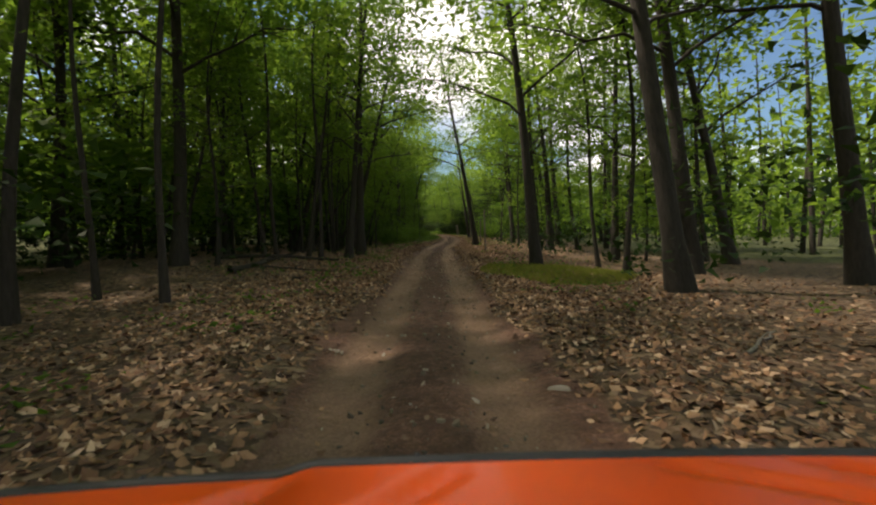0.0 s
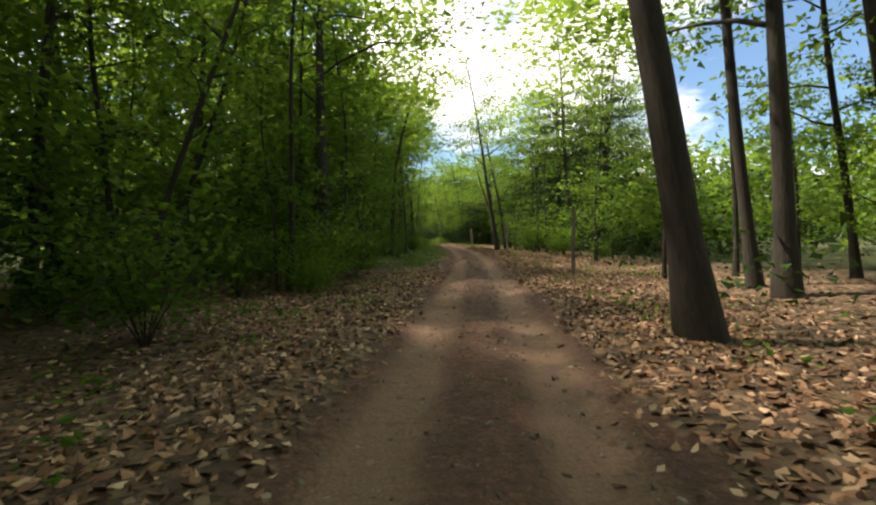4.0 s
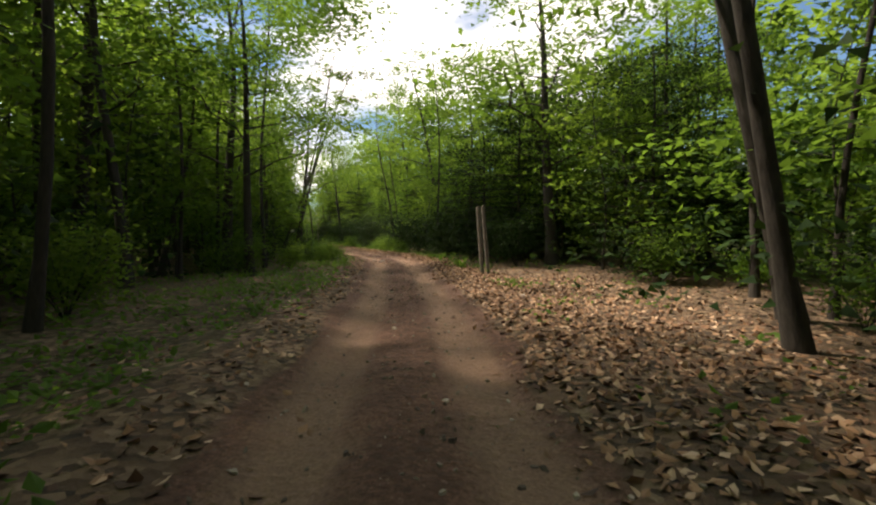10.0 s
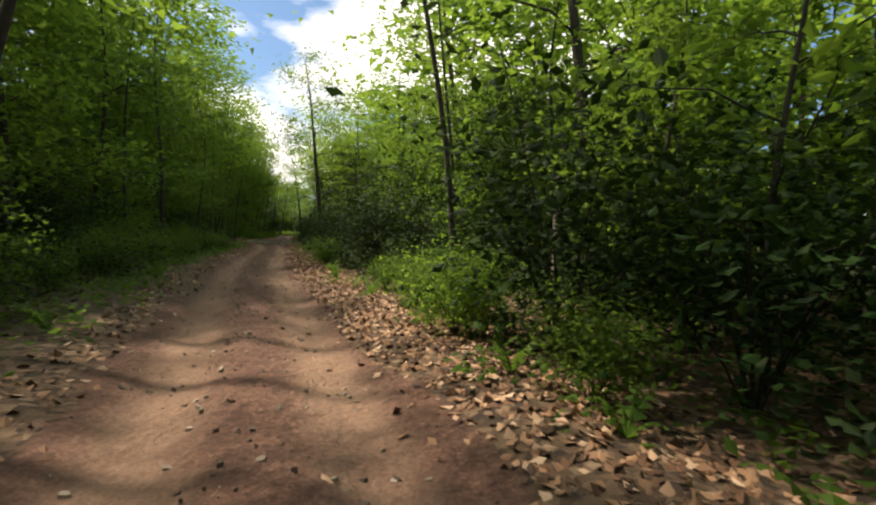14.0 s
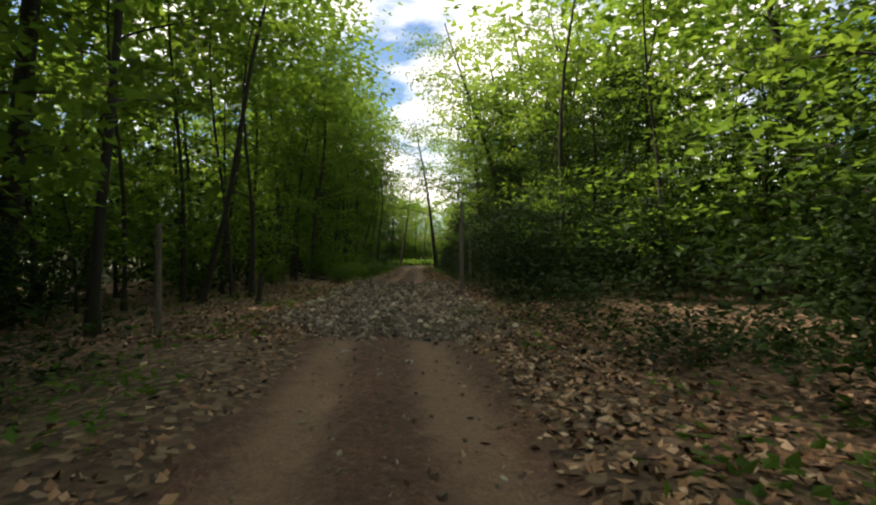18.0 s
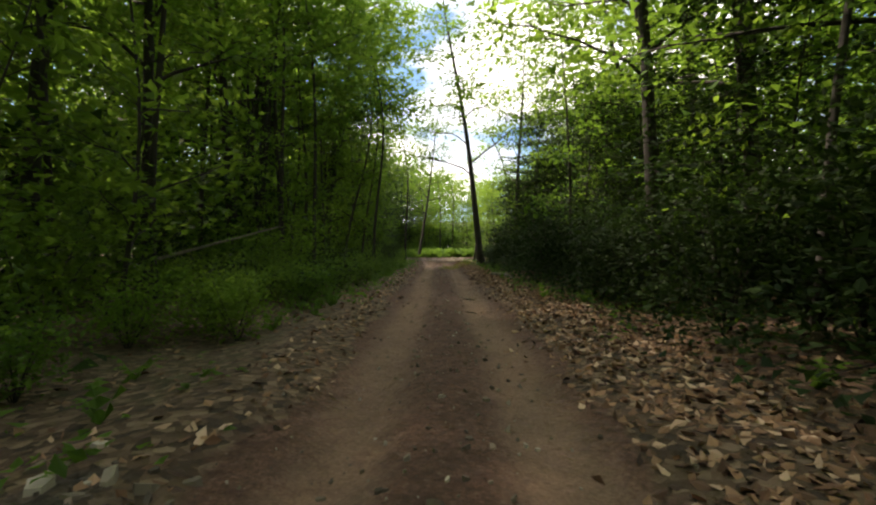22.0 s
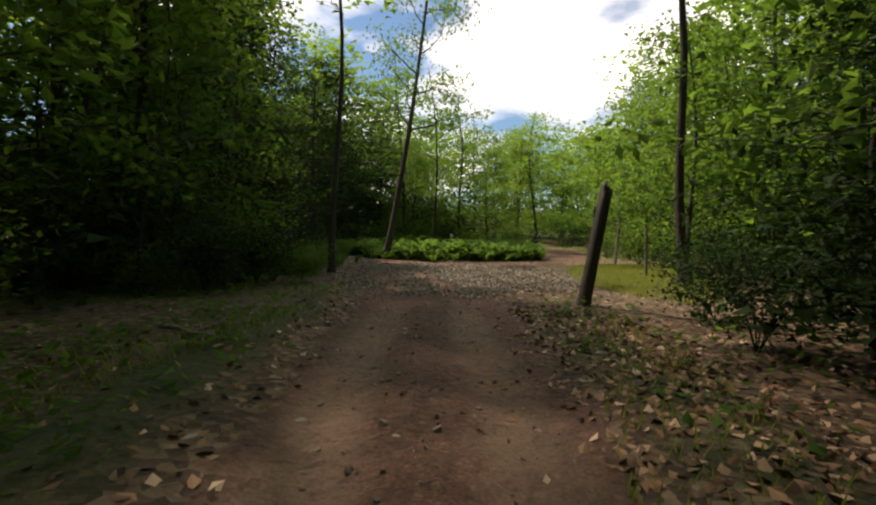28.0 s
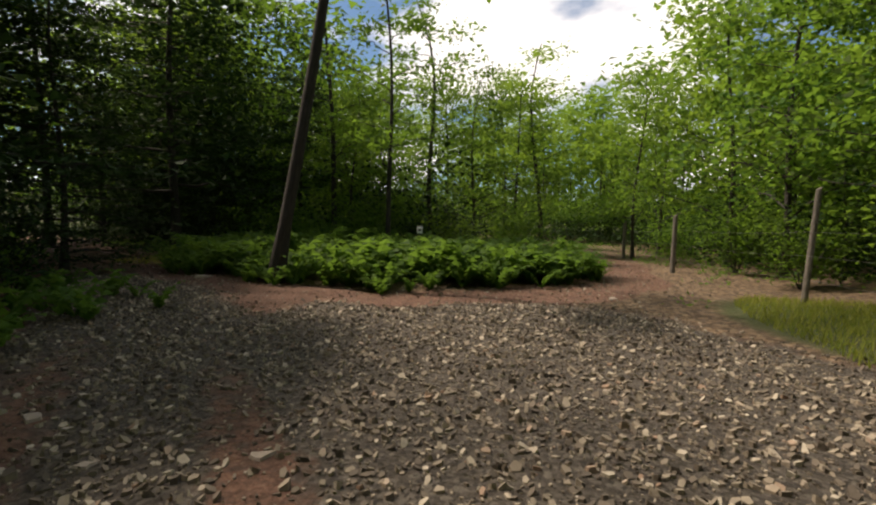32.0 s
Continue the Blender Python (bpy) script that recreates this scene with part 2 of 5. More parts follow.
def plain_material(name, a, c, rough, scale=12.0, metal=0.0, coat=0.0):
    m, n, l, b = material(name)
    co = n.new("ShaderNodeTexCoord")
    l.new(ramp(n, l, noise_node(n, l, scale, 5, co.outputs["Object"]), [(0.3, a), (0.7, c)]), b.inputs["Base Color"])
    b.inputs["Roughness"].default_value, b.inputs["Metallic"].default_value = rough, metal
    b.inputs["Coat Weight"].default_value = coat
    return m


POST = bark_material("weathered_post", (0.085, 0.072, 0.058), (0.23, 0.20, 0.17))
ORANGE = plain_material("orange_plastic", (0.74, 0.075, 0.005), (0.80, 0.09, 0.007), 0.34, 6.0, 0.0, 0.2)
BLACK = plain_material("black_plastic", (0.012, 0.013, 0.016), (0.03, 0.032, 0.036), 0.55, 20.0)
RUBBER = plain_material("tyre_rubber", (0.014, 0.013, 0.012), (0.05, 0.04, 0.033), 0.9, 10.0)
STEEL = plain_material("grey_steel", (0.22, 0.22, 0.23), (0.4, 0.4, 0.4), 0.4, 20.0, 1.0)
SIGN = plain_material("white_sign", (0.65, 0.65, 0.65), (0.8, 0.8, 0.8), 0.5, 5.0)


# ---- mesh tools ----
def mesh_np(name, verts, tris, mat, smooth=False):
    verts, tris = np.asarray(verts, np.float32), np.asarray(tris, np.int32)
    me = bpy.data.meshes.new(name)
    k = tris.shape[1]
    me.vertices.add(len(verts))
    me.vertices.foreach_set("co", verts.ravel())
    me.loops.add(tris.size)
    me.loops.foreach_set("vertex_index", tris.ravel())
    me.polygons.add(len(tris))
    me.polygons.foreach_set("loop_start", np.arange(0, tris.size, k, dtype=np.int32))
    me.polygons.foreach_set("use_smooth", np.full(len(tris), smooth))
    me.update(calc_edges=True)
    me.materials.append(mat)
    return me


def child(name, me, parent, label=""):
    ob = new(name, me)
    ob.parent = parent
    return tagged(ob, label) if label else ob


def part(name, bm, mat, parent, label="", smooth=False):
    me = bpy.data.meshes.new(name)
    bm.to_mesh(me)
    bm.free()
    me.materials.append(mat)
    if smooth:
        me.polygons.foreach_set("use_smooth", np.full(len(me.polygons), True))
    return child(name, me, parent, label)


class Tubes:
    """Collects tapered round limbs in one mesh."""

    def __init__(self):
        self.v, self.f, self.n = [], [], 0

    def add(self, pts, radii, sides=6):
        pts = np.asarray(pts, float)
        m = len(pts)
        tan = np.gradient(pts, axis=0)
        tan /= np.linalg.norm(tan, axis=1)[:, None] + 1e-9
        ref = np.where(np.abs(tan[:, 2:3]) > 0.9, [[1.0, 0, 0]], [[0, 0, 1.0]])
        u = np.cross(tan, ref)
        u /= np.linalg.norm(u, axis=1)[:, None]
        w = np.cross(tan, u)
        a = np.arange(sides) * 2 * math.pi / sides
        ring = pts[:, None] + np.asarray(radii)[:, None, None] * (np.cos(a)[None, :, None] * u[:, None] + np.sin(a)[None, :, None] * w[:, None])
        self.v.append(ring.reshape(-1, 3))
        i, j = np.meshgrid(np.arange(m - 1), np.arange(sides), indexing="ij")
        p, q = i * sides + j, i * sides + (j + 1) % sides
        self.f.append(np.stack([p, p + sides, q + sides, q], -1).reshape(-1, 4) + self.n)
        self.n += m * sides

    def mesh(self, name, mat):
        return mesh_np(name, np.concatenate(self.v), np.concatenate(self.f), mat, True)


def leaf_arrays(c, size, rng, flat=0.6, width=0.3, tri=False):
    """Bent two-sided leaves at the places c."""
    k = len(c)
    nrm = rng.normal(0, flat, (k, 3)) + [0, 0, 1]
    nrm /= np.linalg.norm(nrm, axis=1)[:, None]
    a = np.cross(nrm, rng.normal(0, 1, (k, 3)))
    a /= np.linalg.norm(a, axis=1)[:, None] + 1e-9
    bb = np.cross(nrm, a)
    s = np.asarray(size).reshape(-1, 1)
    if tri:
        v = np.stack([c - a * s * 0.45 - bb * s * 0.36, c + a * s * 0.6, c - a * s * 0.3 + bb * s * 0.4], 1).reshape(-1, 3)
        return v, np.arange(3 * k).reshape(-1, 3)
    v = np.stack([c - a * s * 0.5, c - bb * s * width - nrm * s * 0.1, c + a * s * 0.5, c + bb * s * width - nrm * s * 0.1], 1).reshape(-1, 3)
    i = np.arange(k)[:, None] * 4
    f = np.concatenate([i + [0, 1, 2], i + [0, 2, 3]], 1).reshape(-1, 3)
    return v, f


def smooth_step(x, a, c):
    t = np.clip((x - a) / (c - a), 0, 1)
    return t * t * (3 - 2 * t)


# ---- plan ----
def dense(pts, step=0.5):
    pts = np.asarray(pts, float)
    d = np.concatenate([[0], np.cumsum(np.hypot(*np.diff(pts, axis=0).T))])
    s = np.arange(0, d[-1], step)
    return np.stack([np.interp(s, d, pts[:, 0]), np.interp(s, d, pts[:, 1])], 1)


TRACK = dense([(0.4, -60), (0.2, -20)] + [(r[1], r[2]) for r in PATH])
END_X, END_Y, END_W = PATH[-1][1], PATH[-1][2], radians(PATH[-1][4])


def loc(u, v):
    """A place u to the right and v ahead of the walk's end."""
    return END_X + u * math.cos(END_W) - v * math.sin(END_W), END_Y + u * math.sin(END_W) + v * math.cos(END_W)


def local(x, y):
    dx, dy = x - END_X, y - END_Y
    return dx * math.cos(END_W) + dy * math.sin(END_W), dy * math.cos(END_W) - dx * math.sin(END_W)


SIDE_L = dense([loc(*p) for p in ((-1.3, 1.0), (-2.0, 3.5), (-4.6, 7.5), (-8.0, 11.8), (-14, 19), (-23, 26.5), (-36, 31), (-60, 33))])
SIDE_R = dense([loc(*p) for p in ((2.6, 9.8), (4.9, 12.6), (5.9, 16.5), (7.6, 24), (8.6, 34), (5, 46), (-6, 60))])
TURN = dense([loc(*p) for p in ((0.1, -6), (-0.35, -1.5), (-1.4, 2.0), (-3.6, 6.0), (-7.0, 11.0))])
FRONT = dense([loc(*p) for p in ((-7.2, 12.0), (-3.2, 9.2), (-0.4, 8.4), (2.4, 9.2), (4.9, 12.4))])


def near(pts, line):
    """Distance to a line and the signed side (right is positive)."""
    d = np.full(len(pts), 1e9)
    side = np.zeros(len(pts))
    for k in range(0, len(pts), 20000):
        q = pts[k:k + 20000]
        dd = (q[:, None, 0] - line[None, :, 0]) ** 2 + (q[:, None, 1] - line[None, :, 1]) ** 2
        j = dd.argmin(1)
        d[k:k + 20000] = np.sqrt(dd.min(1))
        j0, j1 = np.maximum(j - 1, 0), np.minimum(j + 1, len(line) - 1)
        t = line[j1] - line[j0]
        r = q - line[j]
        side[k:k + 20000] = np.sign(t[:, 1] * r[:, 0] - t[:, 0] * r[:, 1])
    return d, side


def wave(x, y, f, s):
    return (np.sin(x * f + s) * np.cos(y * f * 0.83 + 1.7 * s) + np.sin((x + y) * f * 0.61 + 2.3 * s) + np.cos((x - 0.7 * y) * f * 1.37 + s)) / 3


ROCKY_Y = 159.6


def layout(x, y):
    """Height and surface of the ground at points."""
    p = np.stack([x, y], 1)
    d, side = near(p, TRACK)
    dl, _ = near(p, SIDE_L)
    dr, _ = near(p, SIDE_R)
    df, _ = near(p, FRONT)
    u, v = local(x, y)
    clear = np.hypot((u - 0.5) / 3.9, (v - 3.0) / 6.0)
    dt, _ = near(p, TURN)
    wob = 0.22 * wave(x, y, 1.1, 0.4) + 0.12 * wave(x, y, 3.1, 1.9)
    main = 1 - smooth_step(d + wob, 1.05, 1.38)
    dirt = np.maximum.reduce([main, 1 - smooth_step(dl + wob, 1.5, 2.1), 1 - smooth_step(dr + wob, 1.1, 1.5), 1 - smooth_step(df + wob, 0.8, 1.3)])
    gravel = 1 - smooth_step(clear + wob * 0.4, 0.9, 1.1)
    gravel = np.maximum(gravel, 0.8 * (1 - smooth_step(dl + wob, 1.0, 1.7)) * (1 - smooth_step(v, 9, 15)))
    worn = np.exp(-((dt - 0.66) / 0.28) ** 2) * (1 - smooth_step(v, 2, 7))
    gravel *= (1 - 0.85 * worn) * smooth_step(df + wob, 0.3, 1.0)
    dirt = np.maximum(dirt, 1 - smooth_step(clear + wob * 0.4, 0.9, 1.1))
    rocky = (1 - smooth_step(np.abs(y - ROCKY_Y + 2.2) + wob * 2, 7.0, 9.0)) * (1 - smooth_step(d, 1.8, 2.6))
    rut = 1.15 * (1 - smooth_step(np.abs(d - 0.68 - 0.5 * wob * 0.4), 0.14, 0.40)) * main * (1 - gravel) * (1 - smooth_step(v, -6, -3))
    open_ = np.maximum.reduce([dirt, gravel])
    far = smooth_step(np.minimum.reduce([d, dl, dr]), 1.5, 9) * (1 - gravel)
    z = 0.30 * far * wave(x, y, 0.22, 0.0) + 0.10 * (1 - open_) * wave(x, y, 0.9, 2.0) * smooth_step(d, 1.4, 4)
    z += 0.10 * (1 - open_) * np.exp(-((d - 1.9) / 0.6) ** 2)
    z += -0.055 * rut + 0.025 * main * np.exp(-(d / 0.4) ** 2) + 0.02 * open_ * wave(x, y, 2.6, 0.7)
    z += 0.055 * np.maximum(np.hypot(x + 12, y - 110) - 150, 0)
    moss = (0.55 + 1.2 * wob) * (1 - smooth_step(np.hypot((x - 3.5) / 2.3, (y - 14.4) / 3.2), 0.7, 1.1)) + (1 - smooth_step(np.hypot((u - 6.0) / 2.1, (v - 3.5) / 6.5), 0.75, 1.1))
    strip = np.exp(-(d / 0.24) ** 2) * np.maximum(smooth_step(y, 112, 118) * (1 - smooth_step(y, 142, 147)), 0.75 * smooth_step(y, 166, 172) * (1 - smooth_step(y, 186, 191)))
    moss += 0.9 * smooth_step(np.minimum.reduce([d, dl, dr]), 11, 20)
    moss += 0.75 * smooth_step(x, 9, 13) * smooth_step(y, 15, 25) * (1 - smooth_step(y, 95, 110))
    moss += 0.5 * (side < 0) * smooth_step(d, 1.5, 2.2) * smooth_step(y, 50, 62) * smooth_step(np.abs(y - ROCKY_Y + 3), 8, 11)
    moss += (1 - smooth_step(np.abs(d - 1.9), 0.3, 0.8)) * smooth_step(v, -18, -15) * (1 - smooth_step(v, -6, -3)) * 0.62
    return z, dict(dirt=dirt * (1 - rocky), gravel=np.maximum(gravel, rocky), rut=rut * (1 - rocky), moss=np.maximum(np.clip(moss, 0, 1) * (1 - open_), 0.62 * strip)), d, side, np.minimum.reduce([d, dl, dr])


def height(x, y):
    return float(layout(np.array([float(x)]), np.array([float(y)]))[0][0])


def spread(fine, lo, hi):
    a, g = [lo], 0.5
    while a[0] > -1500:
        a.insert(0, a[0] - g)
        g *= 1.25
    c, g = [hi], 0.5
    while c[-1] < 1500:
        c.append(c[-1] + g)
        g *= 1.25
    return np.concatenate([a[:-1], np.arange(lo, hi, fine), c])


gx, gy = spread(0.15, -37, 9), spread(0.32, -6, 222)
GX, GY = np.meshgrid(gx, gy)
gz, masks, gd, gs, _ = layout(GX.ravel(), GY.ravel())
gv = np.stack([GX.ravel(), GY.ravel(), gz], 1)
nx, ny = len(gx), len(gy)
ii, jj = np.meshgrid(np.arange(ny - 1), np.arange(nx - 1), indexing="ij")
quads = np.stack([ii * nx + jj, ii * nx + jj + 1, (ii + 1) * nx + jj + 1, (ii + 1) * nx + jj], -1).reshape(-1, 4)
way = np.maximum(masks["dirt"], masks["gravel"])
on_road = way[quads].mean(1) > 0.5
for name, pick, label in (("ground", ~on_road, "forest floor of brown dead leaves and moss"), ("road", on_road, "narrow brown dirt track with two worn wheel ruts")):
    q = quads[pick]
    used, inv = np.unique(q, return_inverse=True)
    me = mesh_np(name, gv[used], inv.reshape(-1, 4), GROUND, True)
    for key, val in masks.items():
        me.attributes.new(key, "FLOAT", "POINT").data.foreach_set("value", val[used].astype(np.float32))
    tagged(new(name, me), label, name, kind="structure")


# ---- trees ----
def tree(seed, tall, r0, crown_from, limbs, reach, leaves, leaf_size, mat=LEAF, bark=BARK, flat=False, rise=0.5, wobble=0.25, called="tree", split=False, tri=False):
    rng = np.random.default_rng(seed)
    base = new(called)
    trunk, boughs = Tubes(), Tubes()
    zz = np.linspace(-0.25, tall, 12)
    ph = rng.uniform(0, 6.28, 2)
    u = np.clip(zz / tall, 0, 1)
    px = wobble * np.sin(u * 5 + ph[0]) * u + 0.0 * zz
    py = wobble * np.sin(u * 4 + ph[1]) * u
    path = np.stack([px, py, zz], 1)
    rad = r0 * (1 - 0.8 * u) * (1 + 0.55 * np.exp(-np.maximum(zz, 0) / 0.25))
    trunk.add(path, rad, 9)
    spots, wts = [], []
    for k in range(limbs):
        h = crown_from + (tall * 0.96 - crown_from) * ((k + rng.uniform(0, 0.9)) / limbs)
        uu = h / tall
        az = k * 2.4 + rng.uniform(-0.5, 0.5)
        size = reach * (1.0 - 0.55 * (h - crown_from) / (tall - crown_from + 0.1)) * rng.uniform(0.65, 1.15)
        s = np.linspace(0, 1, 6)
        up = 0.06 if flat else rise * rng.uniform(0.6, 1.3)
        st = np.array([np.interp(h, zz, px), np.interp(h, zz, py), h])
        pts = st + np.stack([np.cos(az) * size * s, np.sin(az) * size * s, size * up * s * (1.2 - 0.5 * s) - (0.12 * size * s * s if flat else 0)], 1)
        pts[1:] += rng.normal(0, 0.05 * size, (5, 3)) * [1, 1, 0.5]
        rb = max(0.012, r0 * (1 - 0.8 * uu) * 0.42)
        if split:
            boughs = Tubes()
        boughs.add(pts, rb * (1 - 0.85 * s), 4)
        for g in range(4):
            f = rng.uniform(0.25, 0.95)
            p0 = np.array([np.interp(f, s, pts[:, c]) for c in range(3)])
            ta = az + rng.choice([-1, 1]) * rng.uniform(0.5, 1.1)
            ln = size * rng.uniform(0.25, 0.5)
            tp = p0 + np.linspace(0, 1, 3)[:, None] * np.array([np.cos(ta) * ln, np.sin(ta) * ln, ln * (0.03 if flat else rng.uniform(0.0, 0.5))])
            boughs.add(tp, rb * 0.4 * np.array([1, 0.6, 0.2]), 3)
            spots += [tp[1], tp[2]]
            wts += [0.8, 1.0]
        if split:
            child("limb", boughs.mesh("limb", bark), base)
        spots += [pts[3], pts[4], pts[5]]
        wts += [0.6, 0.9, 1.0]
    spots, wts = np.array(spots), np.array(wts)
    pick = rng.choice(len(spots), leaves, p=wts / wts.sum())
    sg = reach * 0.135
    c = spots[pick] + rng.normal(0, 1, (leaves, 3)) * [sg, sg, sg * (0.12 if flat else 0.55)]
    v, f = leaf_arrays(c, rng.uniform(0.7, 1.3, leaves) * leaf_size, rng, 0.35 if flat else 0.65, tri=flat or tri)
    child("trunk", trunk.mesh("trunk", bark), base)
    if not split:
        tagged(child("branchwork", boughs.mesh("branchwork", bark), base), kind="stuff")
    tagged(child("crown", mesh_np("crown", v, f, mat), base), kind="stuff")
    return base


def bush(seed, tall, wide, leaves, leaf_size, mat=LEAF):
    rng = np.random.default_rng(seed)
    base = new("bush")
    stems = Tubes()
    tips = []
    for k in range(9):
        az, ln = k * 2.4 + rng.uniform(-0.4, 0.4), rng.uniform(0.6, 1.0)
        s = np.linspace(0, 1, 5)
        pts = np.stack([np.cos(az) * wide * 0.75 * ln * s ** 1.3, np.sin(az) * wide * 0.75 * ln * s ** 1.3, -0.1 + (tall * rng.uniform(0.55, 0.95) + 0.1) * s], 1)
        stems.add(pts, 0.016 * (1 - 0.8 * s), 4)
        tips += [pts[2], pts[3], pts[4], pts[3] * [0.6, 0.6, 1.0], pts[2] * [1.3, 1.3, 0.7]]
    tips = np.array(tips)
    sg = wide * 0.22
    c = tips[rng.integers(0, len(tips), leaves)] + rng.normal(0, 1, (leaves, 3)) * [sg, sg, sg * 0.5]
    c[:, 2] = np.abs(c[:, 2]) + 0.03
    v, f = leaf_arrays(c, rng.uniform(0.7, 1.3, leaves) * leaf_size, rng, 0.5)
    tagged(child("stemwork", stems.mesh("stemwork", BARK), base), kind="stuff")
    tagged(child("foliage", mesh_np("foliage", v, f, mat), base), kind="stuff")
    return base


KINDS = {}


def kind_of(name, makes, label, category, group):
    KINDS[name] = [[m, False] for m in makes]
    for m in makes:
        tagged(m, label, category, group)


kind_of("big", [tree(s, 15, 0.2, 5.0, 14, 4.4, 4000, 0.17, split=True, tri=True) for s in (1, 2, 3)], "tall deciduous tree with dark furrowed bark", "tree", "tall trees along the track")
kind_of("slim", [tree(s, 12, 0.1, 3.2, 15, 2.5, 1500, 0.185, LEAF_LIGHT if s != 12 else LEAF, wobble=0.5, called="young_tree", tri=True) for s in (11, 12, 13)], "slender young tree with a thin dark trunk", "young tree", "slender trees in the woods")
kind_of("sapling", [tree(s, 5.0, 0.03, 0.8, 14, 1.5, 900, 0.14, LEAF_LIGHT if s == 23 else LEAF, wobble=0.3, called="sapling") for s in (21, 22, 23)], "light green sapling growing under the trees", "sapling", "saplings under the trees")
kind_of("leafy", [tree(s, 9.0, 0.09, 1.2, 24, 2.7, 4400, 0.16, LEAF_LIGHT if s == 62 else LEAF, wobble=0.3, tri=True) for s in (61, 62)], "leafy tree with foliage almost to the ground", "tree", "leafy trees at the wood's edge")
kind_of("bush", [bush(s, 2.0, 1.5, 1700, 0.12, LEAF_LIGHT if s == 33 else LEAF) for s in (31, 32, 33)], "dense green leafy bush beside the track", "bush", "bushes beside the track")
# evergreen bushes whose leaf colour includes the shade along the track's edge
kind_of("shade_laurel", [bush(s, 2.5, 1.6, 2000, 0.11, LEAF_SHADE) for s in (35, 36)], "dark green evergreen bush crowding the edge of the track", "bush", "dark bushes beside the track")
kind_of("pine", [tree(41, 13, 0.17, 2.4, 40, 3.6, 6500, 0.2, LEAF_PINE, flat=True, called="evergreen_tree")], "evergreen tree with flat layered branches", "evergreen tree", "evergreen trees")
# evergreens drawn with the leaf colour that has shade painted in
kind_of("hemlock", [tree(s, 8.5, 0.11, 0.35, 46, 2.9, 8500, 0.13, LEAF_SHADE, flat=True, called="evergreen_tree") for s in (43, 44)], "dense dark evergreen tree with boughs to the ground", "evergreen tree", "dark evergreen trees beside the track")
kind_of("pole", [tree(s, 13, 0.08, 7.0, 8, 1.9, 420, 0.2, LEAF_LIGHT, wobble=0.55, called="young_tree", tri=True) for s in (71, 72, 73)], "tall thin dark trunk with a small high crown", "young tree", "thin trunks in the woods")
rng = np.random.default_rng(5)
TAKEN = []


TALL = dict(big=15, slim=12, pole=13, leafy=9, pine=13, hemlock=8.5, sapling=5)


def young_wood(x, y):
    """How tall the young trees behind the clearing may be."""
    u, v = local(x, y)
    s = np.maximum(v, 1)
    inside = (v > 13) & (u / s > -0.40) & (u / s < 0.52)
    return np.where(inside, 1.2 + 0.30 * np.hypot(u, v) + 0.8 * wave(x, y, 0.5, 1.1), 99.0)


def put(kind, x, y, grow=1.0, girth=None, lean=0.0, toward=0.0, turn=None, full=False):
    """Stands one tree or bush on the ground; it leans by that many degrees to the right of the heading toward."""
    if not full and kind in TALL:
        grow = min(grow, float(young_wood(x, y)) / TALL[kind])
    if kind in ("big", "slim", "leafy") and -14 < x < 16 and 88 < y < 117:
        grow *= 0.72
    things = KINDS[kind]
    pick = things[int(rng.integers(len(things)))]
    g = grow if girth is None else girth
    tilt = Matrix.Rotation(radians(toward), 4, "Z") @ Matrix.Rotation(radians(lean), 4, "Y")
    m = Matrix.Translation((x, y, height(x, y))) @ tilt @ Matrix.Rotation(rng.uniform(0, 6.28) if turn is None else turn, 4, "Z") @ Matrix.Diagonal((g, g, grow, 1))
    TAKEN.append((x, y, kind))
    if not pick[1]:
        pick[1] = True
        pick[0].matrix_basis = m
        return pick[0]
    src = pick[0]
    keep = src.matrix_basis.copy()
    src.matrix_basis = Matrix.Identity(4)
    made = copy_thing(src, Matrix.Identity(4))
    made.matrix_basis = m
    src.matrix_basis = keep
    return made


# trees whose places show from the track: x, y, radius, lean, heading
STAND_A = [(3.7, 17.9, 0.20, -7, 0), (4.8, 9.4, 0.22, -10, 0), (6.7, 12.5, 0.22, -8, 0), (10.5, 17.1, 0.21, -13, 0), (9.0, 10.1, 0.22, -8, 0), (-3.9, 24.1, 0.22, 0, 0), (-10.4, 39.6, 0.22, 6, 0), (-8.0, 14.7, 0.22, 2, 0), (-14.2, 30.0, 0.22, 7, 0), (-11.9, 14.9, 0.20, 2, 0), (-16.1, 24.1, 0.22, 2, 0), (9.4, 37.2, 0.22, -4, 0), (-6.6, 7.3, 0.10, 2, 0), (-4.0, 49.1, 0.22, 1, 0), (-4.1, 21.9, 0.16, 5, 0), (-5.1, 27.0, 0.16, 14, 0), (-10.3, 33.7, 0.19, 8, 0), (7.3, 31.1, 0.22, -4, 0)]
